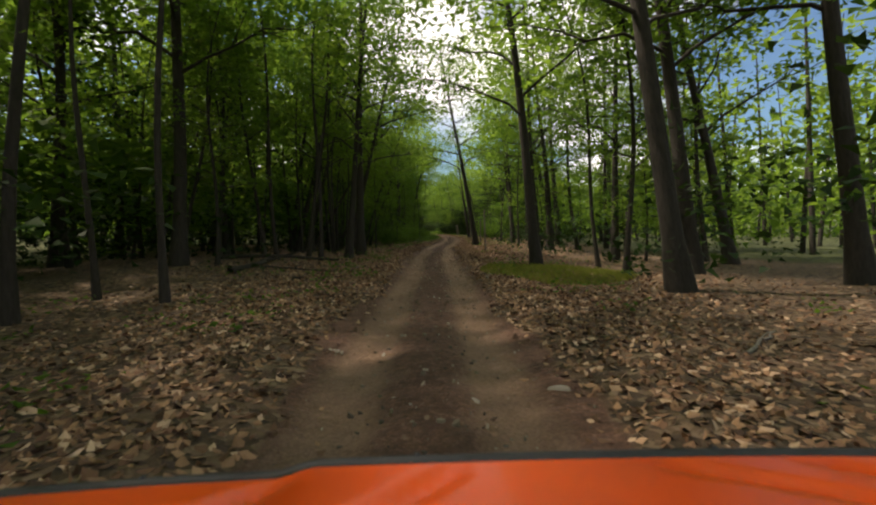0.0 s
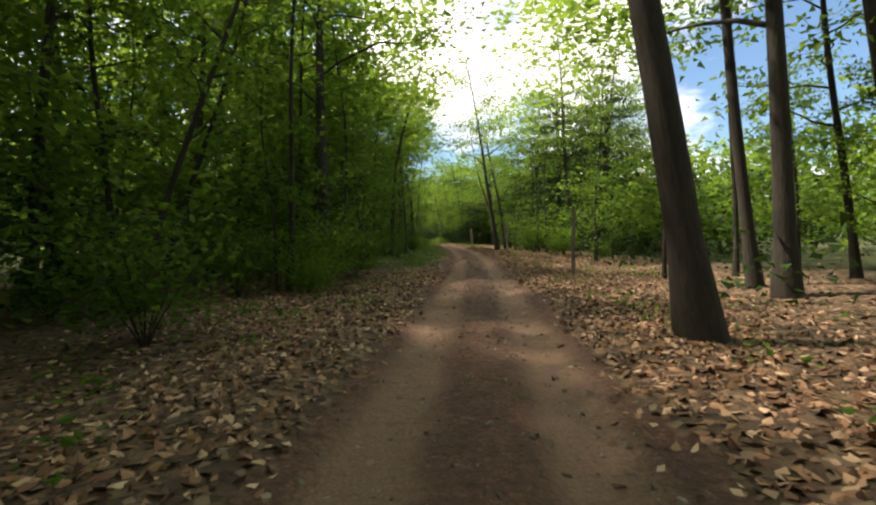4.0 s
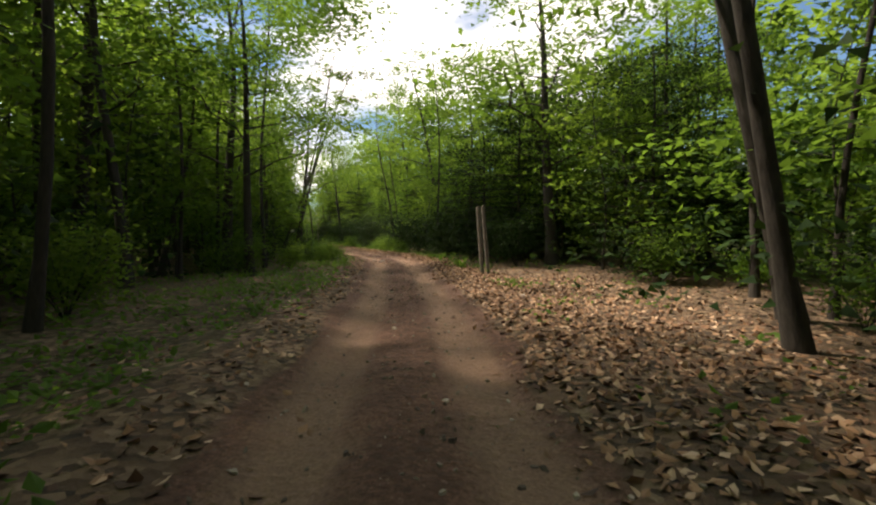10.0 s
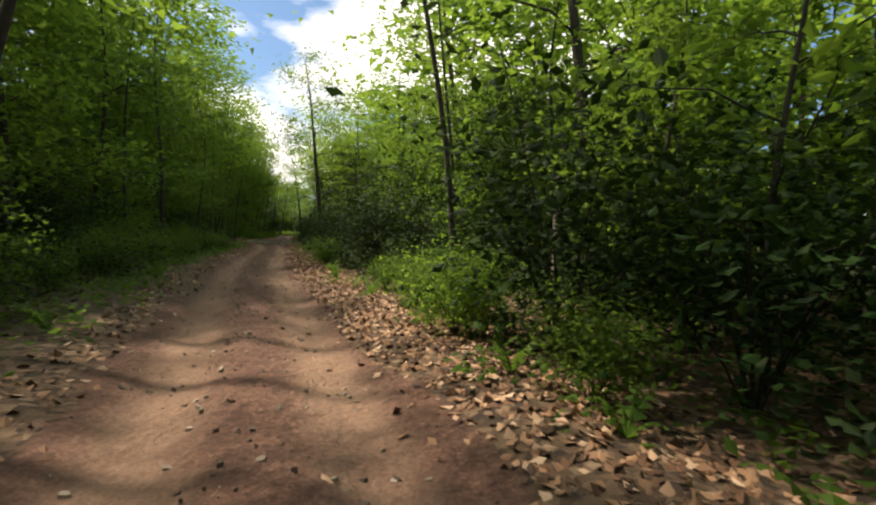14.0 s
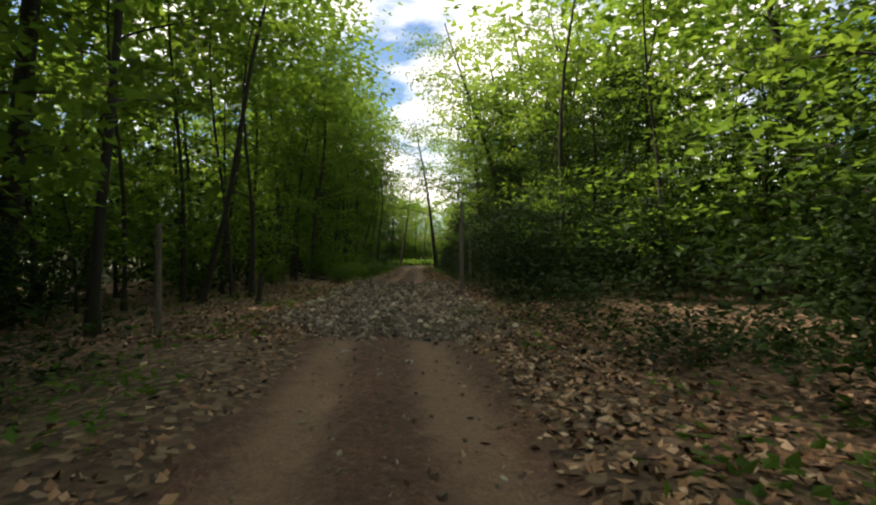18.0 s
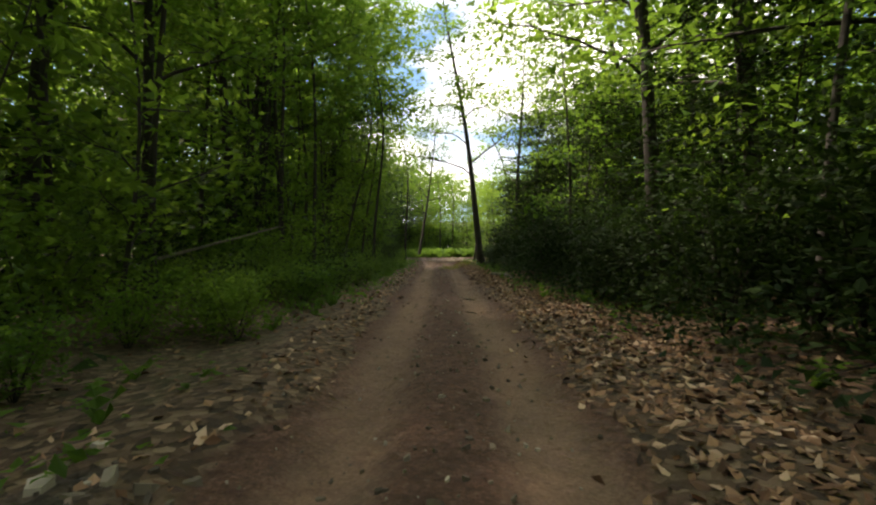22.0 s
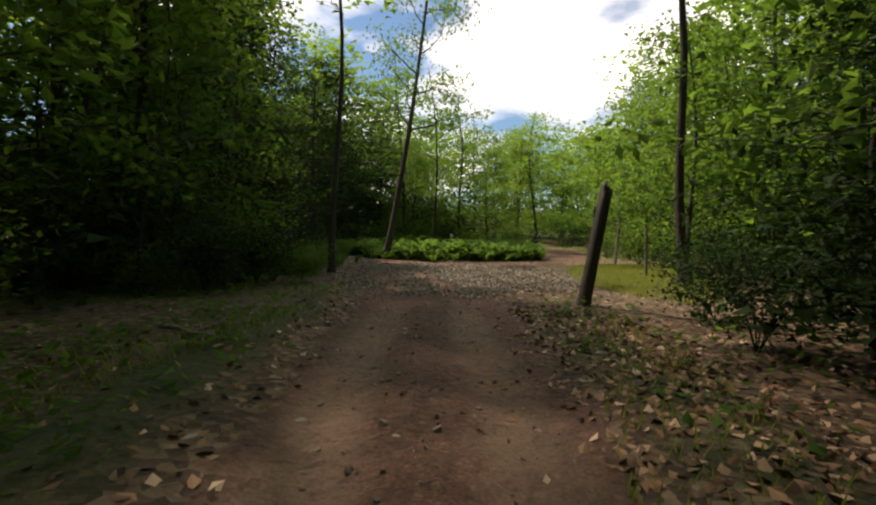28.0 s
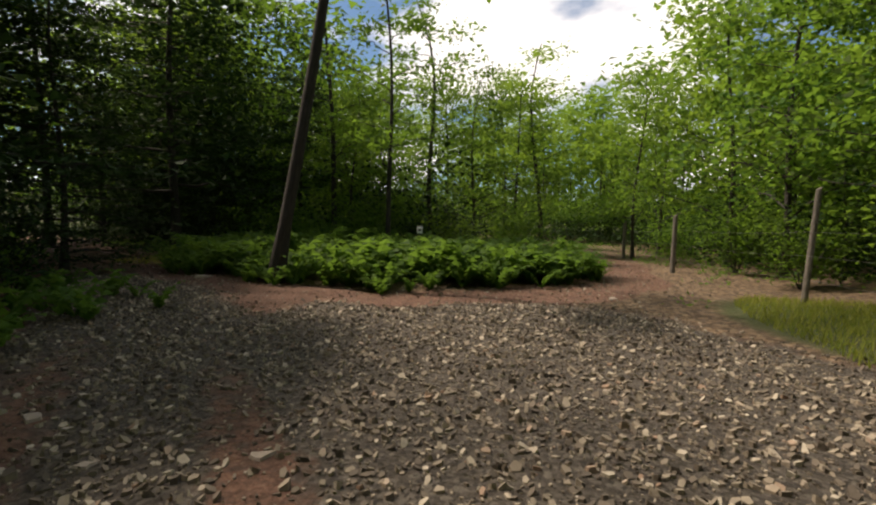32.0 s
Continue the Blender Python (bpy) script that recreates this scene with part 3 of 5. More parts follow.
STAND_B = [(6.6, 42.1, 0.20, -3, 0), (5.9, 17.5, 0.08, -8, 0), (13.5, 27.3, 0.11, -9, 0), (-13.3, 30.3, 0.22, 3, 0), (-18.8, 31.6, 0.22, 3, 0), (3.1, 38.7, 0.22, -10, 0), (6.9, 43.5, 0.14, -7, 0), (10.5, 43.4, 0.22, -12, 0), (6.5, 30.7, 0.20, -5, 0), (11.7, 33.2, 0.15, -2, 0), (9.0, 30.7, 0.13, -9, 0), (-8.7, 32.7, 0.13, 32, 0), (-7.8, 28.2, 0.14, 15, 0), (-9.1, 30.8, 0.18, 13, 0), (-9.6, 43.9, 0.14, 6, 0), (10.0, 44.5, 0.10, -7, 0), (18.5, 84.0, 0.27, -5, 0), (19.9, 84.5, 0.26, -2, 0)]
STAND_C = [(21.0, 85.5, 0.22, -6, 0), (-9.6, 50.6, 0.16, 7, 0), (-13.0, 48.7, 0.21, 3, 0), (-11.3, 58.4, 0.13, 3, 0), (-3.2, 63.4, 0.13, 5, 0), (9.2, 66.5, 0.18, -5, 0), (10.9, 66.7, 0.17, 5, 0), (-11.3, 72.6, 0.22, 5, 0), (-7.8, 74.1, 0.22, 3, 0), (-7.7, 77.0, 0.22, 3, 0), (-6.4, 80.7, 0.20, 0, 0), (-4.4, 85.7, 0.16, 1, 0), (4.9, 75.0, 0.2, -9, -2), (6.1, 84.0, 0.12, -14, -2), (6.3, 80.5, 0.10, -10, -2), (8.2, 80.2, 0.06, -5, -2), (10.4, 82.8, 0.05, 10, -2), (-3.1, 81.6, 0.13, 1, -2)]
STAND_D = [(-3.8, 95.0, 0.16, -1, -2), (-5.1, 90.3, 0.13, 0, -2), (-8.6, 85.2, 0.20, 10, -2), (-6.9, 90.3, 0.15, 0, -3), (-7.0, 91.5, 0.22, 3, -3), (-6.7, 95.0, 0.11, 11, -3), (-5.4, 97.4, 0.22, 1, -3), (7.6, 85.9, 0.16, -13, -3), (7.8, 99.1, 0.18, -10, -3), (6.9, 96.4, 0.24, -4, -3), (-5.2, 108.1, 0.15, 4, -3), (3.2, 109.4, 0.07, 0, -3), (-6.8, 110.2, 0.10, 18, -3), (-6.4, 111.6, 0.11, 17, -3), (-6.7, 113.1, 0.09, 12, -3), (2.0, 133.7, 0.22, -6, 3), (-22.0, 149.5, 0.22, 8, 3), (-22.9, 144.3, 0.22, 8, 3)]
STAND_E = [(-7.2, 139.9, 0.17, -7, 7), (-30.0, 158.7, 0.22, 8, 7), (-31.7, 153.0, 0.22, 5, 7), (-14.9, 177.0, 0.20, -4, 7), (-12.6, 177.3, 0.22, -2, 7), (-0.3, 151.0, 0.22, -5, 7), (-30.3, 168.2, 0.18, 8, 11), (-8.7, 169.6, 0.22, -6, 11), (-2.4, 158.7, 0.22, -12, 11), (-26.5, 168.5, 0.15, -2, 11), (-28.1, 178.3, 0.22, -2, 11), (-20.7, 153.9, 0.09, 15, 14), (-31.7, 186.2, 0.22, 1, 14), (-31.3, 190.1, 0.19, 10, 14), (-42.8, 182.9, 0.22, 30, 14), (-35.4, 182.9, 0.22, -2, 14), (-34.7, 188.4, 0.22, -1, 14), (-11.9, 171.5, 0.19, -16, 14)]
STAND_F = [(-10.7, 173.6, 0.22, -13, 14), (-9.8, 172.2, 0.22, -11, 14), (-6.7, 168.1, 0.14, -16, 14), (-5.9, 165.2, 0.10, -1, 14), (-26.8, 170.7, 0.17, 4, 14), (-26.4, 172.9, 0.15, 2, 14), (-30.8, 181.4, 0.22, 11, 13), (-29.3, 181.6, 0.22, 3, 13), (-30.3, 189.3, 0.17, 7, 13), (-12.7, 187.4, 0.22, -11, 13), (-12.1, 183.6, 0.22, -4, 13), (-19.8, 194.5, 0.15, 2, 13), (-21.9, 194.1, 0.22, -7, 13), (-26.5, 187.3, 0.09, 1, 13), (-34.4, 200.5, 0.14, 0, 13), (-13.6, 195.5, 0.09, -5, 13), (-20.8, 205.2, 0.13, -9, 13), (-34.6, 201.9, 0.18, 6, 13)]
STAND_G = [(-34.3, 199.6, 0.08, 19, 13), (-33.6, 204.2, 0.08, 4, 13), (-30.7, 206.1, 0.10, -1, 13), (-36.8, 209.6, 0.05, 2, 10), (-31.8, 214.4, 0.15, 9, 8), (-30.6, 219.7, 0.09, -2, 8), (-33.0, 221.3, 0.11, -3, 8), (-29.9, 224.6, 0.12, -4, 8), (-25.0, 230.5, 0.13, -3, 8)]
STANDS = STAND_A + STAND_B + STAND_C + STAND_D + STAND_E + STAND_F + STAND_G

for x, y, r, lean, toward in STANDS:
    kind = "big" if r > 0.13 else "slim"
    if kind == "slim" and near(np.array([[x, y]]), TRACK)[0][0] < 7:
        kind = "pole"
    girth = r / dict(big=0.2, slim=0.1, pole=0.08)[kind]
    put(kind, x, y, rng.uniform(0.85, 1.15), min(girth, 1.8), lean, toward, full=True)


def free(x, y, gap, kinds=None):
    return all((x - p) ** 2 + (y - q) ** 2 > gap * gap for p, q, k in TAKEN if kinds is None or k in kinds)


def open_view(x, y):
    """The clearing and its island of ferns stay open."""
    u, v = local(x, y)
    return math.hypot((u - 0.9) / 5.3, (v - 2.8) / 7.0) < 1 or (-7.5 < u < 4.2 and 6 < v < 15.5) or (5.0 < u < 8.5 and -4 < v < 12)


def scatter(kind, count, lo, hi, sides, y0, y1, gap, grow, tries=40):
    made = 0
    for _ in range(count * tries):
        if made >= count:
            break
        y = rng.uniform(y0, y1)
        side = sides[int(rng.integers(len(sides)))]
        j = int(np.argmin(np.abs(TRACK[:, 1] - min(y, 205.0))))
        x = TRACK[j, 0] + side * rng.uniform(lo, hi)
        if open_view(x, y) or side < 0 and 143 < y < 163 and x > TRACK[j, 0] - 6.8 and kind in ("bush", "sapling", "shade_laurel"):
            continue
        if layout(np.array([x]), np.array([y]))[4][0] < lo * 0.92 or not free(x, y, gap, (kind,)):
            continue
        put(kind, x, y, rng.uniform(*grow), None, rng.normal(0, 4), rng.uniform(0, 360))
        made += 1


for u, v, g in ((-9.5, 6.5, 1.0), (-11.5, 8.5, 1.1), (-9.5, 17.5, 1.0), (-14.5, 14.0, 1.15), (-17.5, 21.5, 1.1), (-13.5, 24.5, 1.1), (-21, 30, 1.1), (-24, 25, 1.0), (-6.5, 22, 0.9), (-19, 12, 1.2)):
    put("pine", *loc(u, v), g, None, rng.normal(0, 2), 0)
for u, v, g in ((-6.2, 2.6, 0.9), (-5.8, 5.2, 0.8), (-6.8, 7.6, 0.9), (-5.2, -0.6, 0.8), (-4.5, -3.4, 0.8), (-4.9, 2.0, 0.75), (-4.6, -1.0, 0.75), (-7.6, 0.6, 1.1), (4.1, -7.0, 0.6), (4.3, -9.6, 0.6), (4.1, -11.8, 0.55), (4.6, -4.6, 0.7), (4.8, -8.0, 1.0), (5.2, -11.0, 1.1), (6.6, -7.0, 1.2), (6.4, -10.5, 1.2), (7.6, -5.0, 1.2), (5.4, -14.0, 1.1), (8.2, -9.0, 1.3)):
    put("shade_laurel", *loc(u, v), g)
for x, y, g in ((9.5, 72, 1.0), (11.5, 67, 0.9), (13, 76, 1.0), (9.2, 79.5, 1.0), (12.5, 84, 1.1)):
    put("pine", x, y, g)
for x, y, g in ((6.2, 99.0, 0.85), (8.6, 101.5, 1.05), (5.4, 102.6, 0.8), (5.2, 106.2, 0.75), (9.6, 105.5, 1.1), (6.8, 110.5, 0.8), (11.6, 99.5, 1.1), (12.4, 103.5, 1.1), (9.2, 109.5, 1.0), (12.0, 95.0, 1.0), (8.8, 92.5, 0.8)):
    put("hemlock", x, y, g, None, rng.normal(0, 2), 0)
for u, v, g in ((6.3, -6.5, 0.7), (6.1, -9.3, 0.7), (8.2, -4.4, 0.8), (7.2, -8.2, 1.3), (8.8, -12.2, 1.4), (6.6, -12.5, 0.8), (8.8, -10.5, 0.9), (10.6, -13.5, 1.0), (8.0, -15.5, 0.9), (11.0, -8.0, 1.0), (10.0, -18, 1.0), (-9.4, 6.0, 0.9), (-9.0, 11.5, 0.8), (-12.5, 5.0, 1.0)):
    put("hemlock", *loc(u, v), g, None, rng.normal(0, 2), 0)
put("leafy", *loc(6.9, 1.6), 0.8)
for u, v, g in ((-6.4, -1.6, 0.6), (-6.8, 1.8, 0.9), (9.5, 2, 1.0), (9.8, 6, 0.9), (10.2, 10, 1.0), (10.6, 14.5, 1.1), (11.5, 19, 1.1), (9.2, 22.5, 0.9), (12.5, 27, 1.1), (1.5, 20, 1.0), (4.0, 25, 1.1), (-2.5, 21, 1.0), (-5, 27, 1.1), (0.5, 30, 1.2), (4.5, 33, 1.2), (-3.2, 17.8, 0.8), (13, 5, 1.2), (13.5, 12, 1.2)):
    put("leafy", *loc(u, v), g * 1.1)
for u, v, g in ((-3.9, 1.2, 0.5), (-4.5, 3.0, 0.55), (-5.4, 4.8, 0.6), (-6.6, 6.6, 0.6), (-3.6, -0.6, 0.5), (-3.4, 11.6, 0.4), (-1.6, 11.2, 0.36), (0.2, 11.0, 0.4), (1.6, 11.6, 0.4), (-0.6, 12.4, 0.5), (-4.8, 12.8, 0.45), (8.7, 3.5, 1.3), (9.0, 8.0, 1.2), (8.8, 11.5, 1.0), (9.4, 15.0, 1.1), (9.0, 18.2, 1.0), (3.2, 17.5, 1.1), (0.6, 17.0, 1.0), (-2.4, 16.5, 1.0), (-5.6, 17.0, 1.1), (3.0, 21.5, 1.2), (-1.0, 24.0, 1.2), (-8.3, 20.0, 1.1), (-6.8, 5.2, 0.9), (-6.2, 1.5, 0.9), (-9.0, 8.0, 1.0), (-11.5, 12.5, 1.0), (2.2, 14.6, 0.55), (-1.2, 13.9, 0.5), (-3.4, 14.6, 0.55), (0.8, 13.2, 0.45), (-5.2, 15.2, 0.5)):
    put("bush", *loc(u, v), g)
for k in range(30):
    x, y = -rng.uniform(5.5, 14), rng.uniform(17, 50)
    if free(x, y, 1.1):
        put("slim", x, y, rng.uniform(0.75, 1.1), rng.uniform(0.6, 1.1), rng.uniform(2, 20), rng.uniform(-20, 20))
scatter("slim", 58, 5.0, 13, (-1,), 3, 205, 1.8, (0.7, 1.15))
scatter("slim", 22, 6.5, 13, (1,), 3, 205, 2.6, (0.7, 1.1))
scatter("big", 22, 8, 15, (-1, 1), 5, 230, 4.0, (0.8, 1.1))
scatter("leafy", 30, 6.0, 13, (-1,), 34, 190, 3.0, (0.7, 1.1))
scatter("leafy", 3, 8.0, 13, (-1,), 214, 230, 3.0, (0.6, 0.9))
scatter("leafy", 9, 9.5, 17, (1,), 20, 60, 3.0, (0.7, 1.0))
scatter("leafy", 9, 7.0, 14, (1,), 40, 96, 3.2, (0.45, 0.75))
scatter("leafy", 8, 7.0, 14, (1,), 96, 140, 3.2, (0.6, 0.9))
scatter("leafy", 5, 7.0, 14, (1,), 200, 230, 3.2, (0.6, 0.9))
# more hemlocks in place of leafy trees, to darken the track's right side
scatter("hemlock", 8, 5.0, 10, (1,), 138, 160, 2.4, (0.55, 0.95))
scatter("leafy", 12, 5.5, 10, (1,), 112, 145, 2.0, (0.6, 0.85))
scatter("hemlock", 7, 5.8, 9, (1,), 116, 146, 3.0, (0.6, 0.85))
scatter("hemlock", 11, 5.8, 9.5, (1,), 158, 194, 2.6, (0.6, 0.95))
scatter("pole", 62, 4.4, 10, (-1,), 4, 152, 1.2, (0.75, 1.1))
scatter("pole", 24, 4.6, 9, (-1,), 152, 200, 1.3, (0.75, 1.05))
scatter("pole", 36, 4.6, 10, (1,), 30, 200, 1.5, (0.7, 1.05))
scatter("bush", 24, 2.5, 4.2, (-1,), 97, 140, 0.9, (0.35, 0.7))
scatter("bush", 16, 2.5, 4.0, (1,), 110, 132, 0.9, (0.35, 0.65))
scatter("bush", 26, 2.4, 4.4, (-1,), 164, 193, 0.8, (0.3, 0.6))
scatter("leafy", 12, 5.6, 10, (-1,), 100, 145, 2.2, (0.9, 1.2))
scatter("sapling", 72, 4.8, 10, (-1,), 38, 225, 1.4, (0.6, 1.4))
scatter("sapling", 50, 4.6, 11, (1,), 50, 225, 1.6, (0.6, 1.4))
scatter("bush", 85, 3.9, 8, (-1,), 38, 225, 1.3, (0.5, 1.15))
scatter("bush", 9, 4.8, 9, (1,), 58, 96, 1.4, (0.5, 1.25))
scatter("shade_laurel", 46, 3.5, 7.5, (1,), 95, 150, 1.0, (0.8, 1.35))
scatter("shade_laurel", 46, 3.7, 8, (1,), 155, 197, 1.0, (0.8, 1.35))
scatter("shade_laurel", 24, 5.0, 9, (-1,), 112, 150, 1.3, (0.7, 1.1))


# ---- far woods ----
def many(count, lo, hi, rng, x0=-75, x1=60, y0=-25, y1=285):
    """Places between lo and hi metres from every way, off the clearing."""
    out = np.zeros((0, 2))
    while len(out) < count:
        x, y = rng.uniform(x0, x1, 4000), rng.uniform(y0, y1, 4000)
        d = layout(x, y)[4]
        u, v = local(x, y)
        hole = (np.hypot((u - 0.9) / 5.2, (v - 2.8) / 7.0) < 1.0) | ((u > -8) & (u < 4.5) & (v > 6) & (v < 16.5)) | ((u > 5) & (u < 8.5) & (v > -4) & (v < 12))
        k = (d > lo) & (d < hi) & ~hole & (rng.random(4000) < 1.2 - 0.9 * (d - lo) / (hi - lo))
        out = np.concatenate([out, np.stack([x, y], 1)[k]])
    return out[:count]


def far_woods():
    rng = np.random.default_rng(77)
    tubes, cs, ss = Tubes(), [], []
    spots = many(620, 13, 60, rng)
    zs = layout(spots[:, 0], spots[:, 1])[0]
    for (x, y), z in zip(spots, zs):
        tall = rng.uniform(4.5, 8) if -14 < x < 18 and 88 < y < 118 or x > 8 and 50 < y < 118 else rng.uniform(9, 16)
        tall = min(tall, float(young_wood(x, y)))
        lean = rng.normal(0, 0.5, 2)
        tubes.add([(x, y, z - 0.2), (x + lean[0], y + lean[1], z + tall * 0.5), (x + lean[0] * 2, y + lean[1] * 2, z + tall)], [0.14, 0.1, 0.03], 5)
        k = 240
        blob = rng.normal(0, 1, (11, 3)) * [1.7, 1.7, 0.24 * tall] + [x + lean[0], y + lean[1], z + tall * 0.55]
        cs.append(blob[rng.integers(0, 11, k)] + rng.normal(0, 1, (k, 3)) * [0.9, 0.9, 0.5])
        ss.append(rng.uniform(0.34, 0.62, k))
    c = np.concatenate(cs)
    c[:, 2] = np.maximum(c[:, 2], 0.4)
    v, f = leaf_arrays(c, np.concatenate(ss), rng, tri=True)
    base = tagged(new("far_woods"), "dense green woods far behind the track", "woods", kind="stuff")
    child("far_trunks", tubes.mesh("far_trunks", BARK), base)
    child("far_foliage", mesh_np("far_foliage", v, f, LEAF_LIGHT), base)
    # the last belt, which closes the view
    spots = many(1000, 45, 95, rng, -130, 110, -40, 330)
    zs = layout(spots[:, 0], spots[:, 1])[0]
    k = 80
    c = np.repeat(np.column_stack([spots, zs]), k, 0) + rng.normal(0, 1, (1000 * k, 3)) * [2.6, 2.6, 0] + np.column_stack([np.zeros((1000 * k, 2)), rng.beta(1.2, 1.4, 1000 * k) * 18])
    v, f = leaf_arrays(c, rng.uniform(0.8, 1.6, len(c)), rng, 1.0, tri=True)
    tagged(new("wood_edge", mesh_np("wood_edge", v, f, LEAF)), "green wall of distant trees closing the view", "woods", kind="stuff")


far_woods()


def canopy():
    """The closed roof of leaves over the wood, open above the track and the clearing."""
    rng = np.random.default_rng(55)
    spots = np.concatenate([many(5600, 2.3, 14, rng, -60, 30, -12, 262), many(2600, 14, 40, rng, -80, 55, -30, 285)])
    z, _, d, side, dd = layout(spots[:, 0], spots[:, 1])
    u, v = local(spots[:, 0], spots[:, 1])
    gap = (spots[:, 0] > 9) & (spots[:, 1] < 62) | (spots[:, 0] > 7.5) & (spots[:, 1] > 62) & (spots[:, 1] < 100)
    gap |= (spots[:, 1] > 103) & (spots[:, 1] < 150) & (dd < 8) & (rng.random(len(spots)) < 0.75)
    gap |= (side > 0) & (spots[:, 1] > 60) & (dd < 13) & (rng.random(len(spots)) < 0.65)
    gap |= np.hypot((u - 0.5) / 11, (v - 9.5) / 11.5) < 1
    gap |= (np.abs(spots[:, 0]) < 14) & (spots[:, 1] > 84) & (spots[:, 1] < 104) & (dd < 7)
    gap |= young_wood(spots[:, 0], spots[:, 1]) < 14
    gap |= (spots[:, 1] > 20) & (spots[:, 1] < 50) & (dd < 9) & (rng.random(len(spots)) < 0.6)
    spots, z, dd = spots[~gap], z[~gap], dd[~gap]
    young = (spots[:, 0] > -14) & (spots[:, 0] < 16) & (spots[:, 1] > 84) & (spots[:, 1] < 120)
    k = 42
    mid = np.column_stack([spots, z + np.where(young, rng.uniform(5.5, 8, len(spots)), rng.uniform(8, 14.5, len(spots)))])
    c = np.repeat(mid, k, 0) + rng.normal(0, 1, (len(mid) * k, 3)) * [1.0, 1.0, 0.4]
    s = rng.uniform(0.28, 0.50, len(c)) * np.repeat(np.where(dd > 15, 1.7, np.where(dd < 8, 0.82, 1.15)) * np.where(young, 0.9, 1.0), k)
    v, f = leaf_arrays(c, s, rng, 0.35, tri=True)
    tagged(new("canopy", mesh_np("canopy", v, f, LEAF_LIGHT)), "green leaf canopy roofing the wood above the trunks", "tree canopy", kind="stuff")


canopy()


def high_roof():
    """The upper crowns, closed away from the track, added to block light from above."""
    rng = np.random.default_rng(56)
    spots = many(3400, 8.5, 46, rng, -85, 55, -35, 285)
    z, _, _, _, dd = layout(spots[:, 0], spots[:, 1])
    u, v = local(spots[:, 0], spots[:, 1])
    gap = (spots[:, 0] > 8) & (spots[:, 1] < 112) | (np.hypot((u - 0.5) / 13, (v - 12) / 26) < 1) | ((spots[:, 0] > -14) & (spots[:, 0] < 16) & (spots[:, 1] > 84) & (spots[:, 1] < 120))
    spots, z = spots[~gap], z[~gap]
    keep = (spots[:, 1] > 60) | (rng.random(len(spots)) < 0.6)
    spots, z = spots[keep], z[keep]
    # extra crowns left of the track, placed to shade its right edge
    over = many(760, 3.8, 8.5, rng, -45, 2, 128, 199)
    oz, _, _, side, _ = layout(over[:, 0], over[:, 1])
    over, oz = over[side < 0], oz[side < 0]
    near_way = len(over) + 170
    spots, z = np.concatenate([spots, over]), np.concatenate([z, oz])
    # crowns added high beside the bend to keep sun off the evergreens opposite
    bend = np.column_stack([rng.uniform(-6.5, -2.5, 170), rng.uniform(99, 115, 170)])
    spots, z = np.concatenate([spots, bend]), np.concatenate([z, np.full(170, 2.5)])
    k = 34
    mid = np.column_stack([spots, z + rng.uniform(12.5, 17, len(spots))])
    c = np.repeat(mid, k, 0) + rng.normal(0, 1, (len(mid) * k, 3)) * [1.2, 1.2, 0.4]
    size = np.ones(len(spots))
    size[-near_way:] = 0.5
    v, f = leaf_arrays(c, rng.uniform(0.5, 0.9, len(c)) * np.repeat(size, k), rng, 0.3, tri=True)
    tagged(new("upper_canopy", mesh_np("upper_canopy", v, f, LEAF)), "closed green crowns high over the deep wood", "tree canopy", kind="stuff")


high_roof()


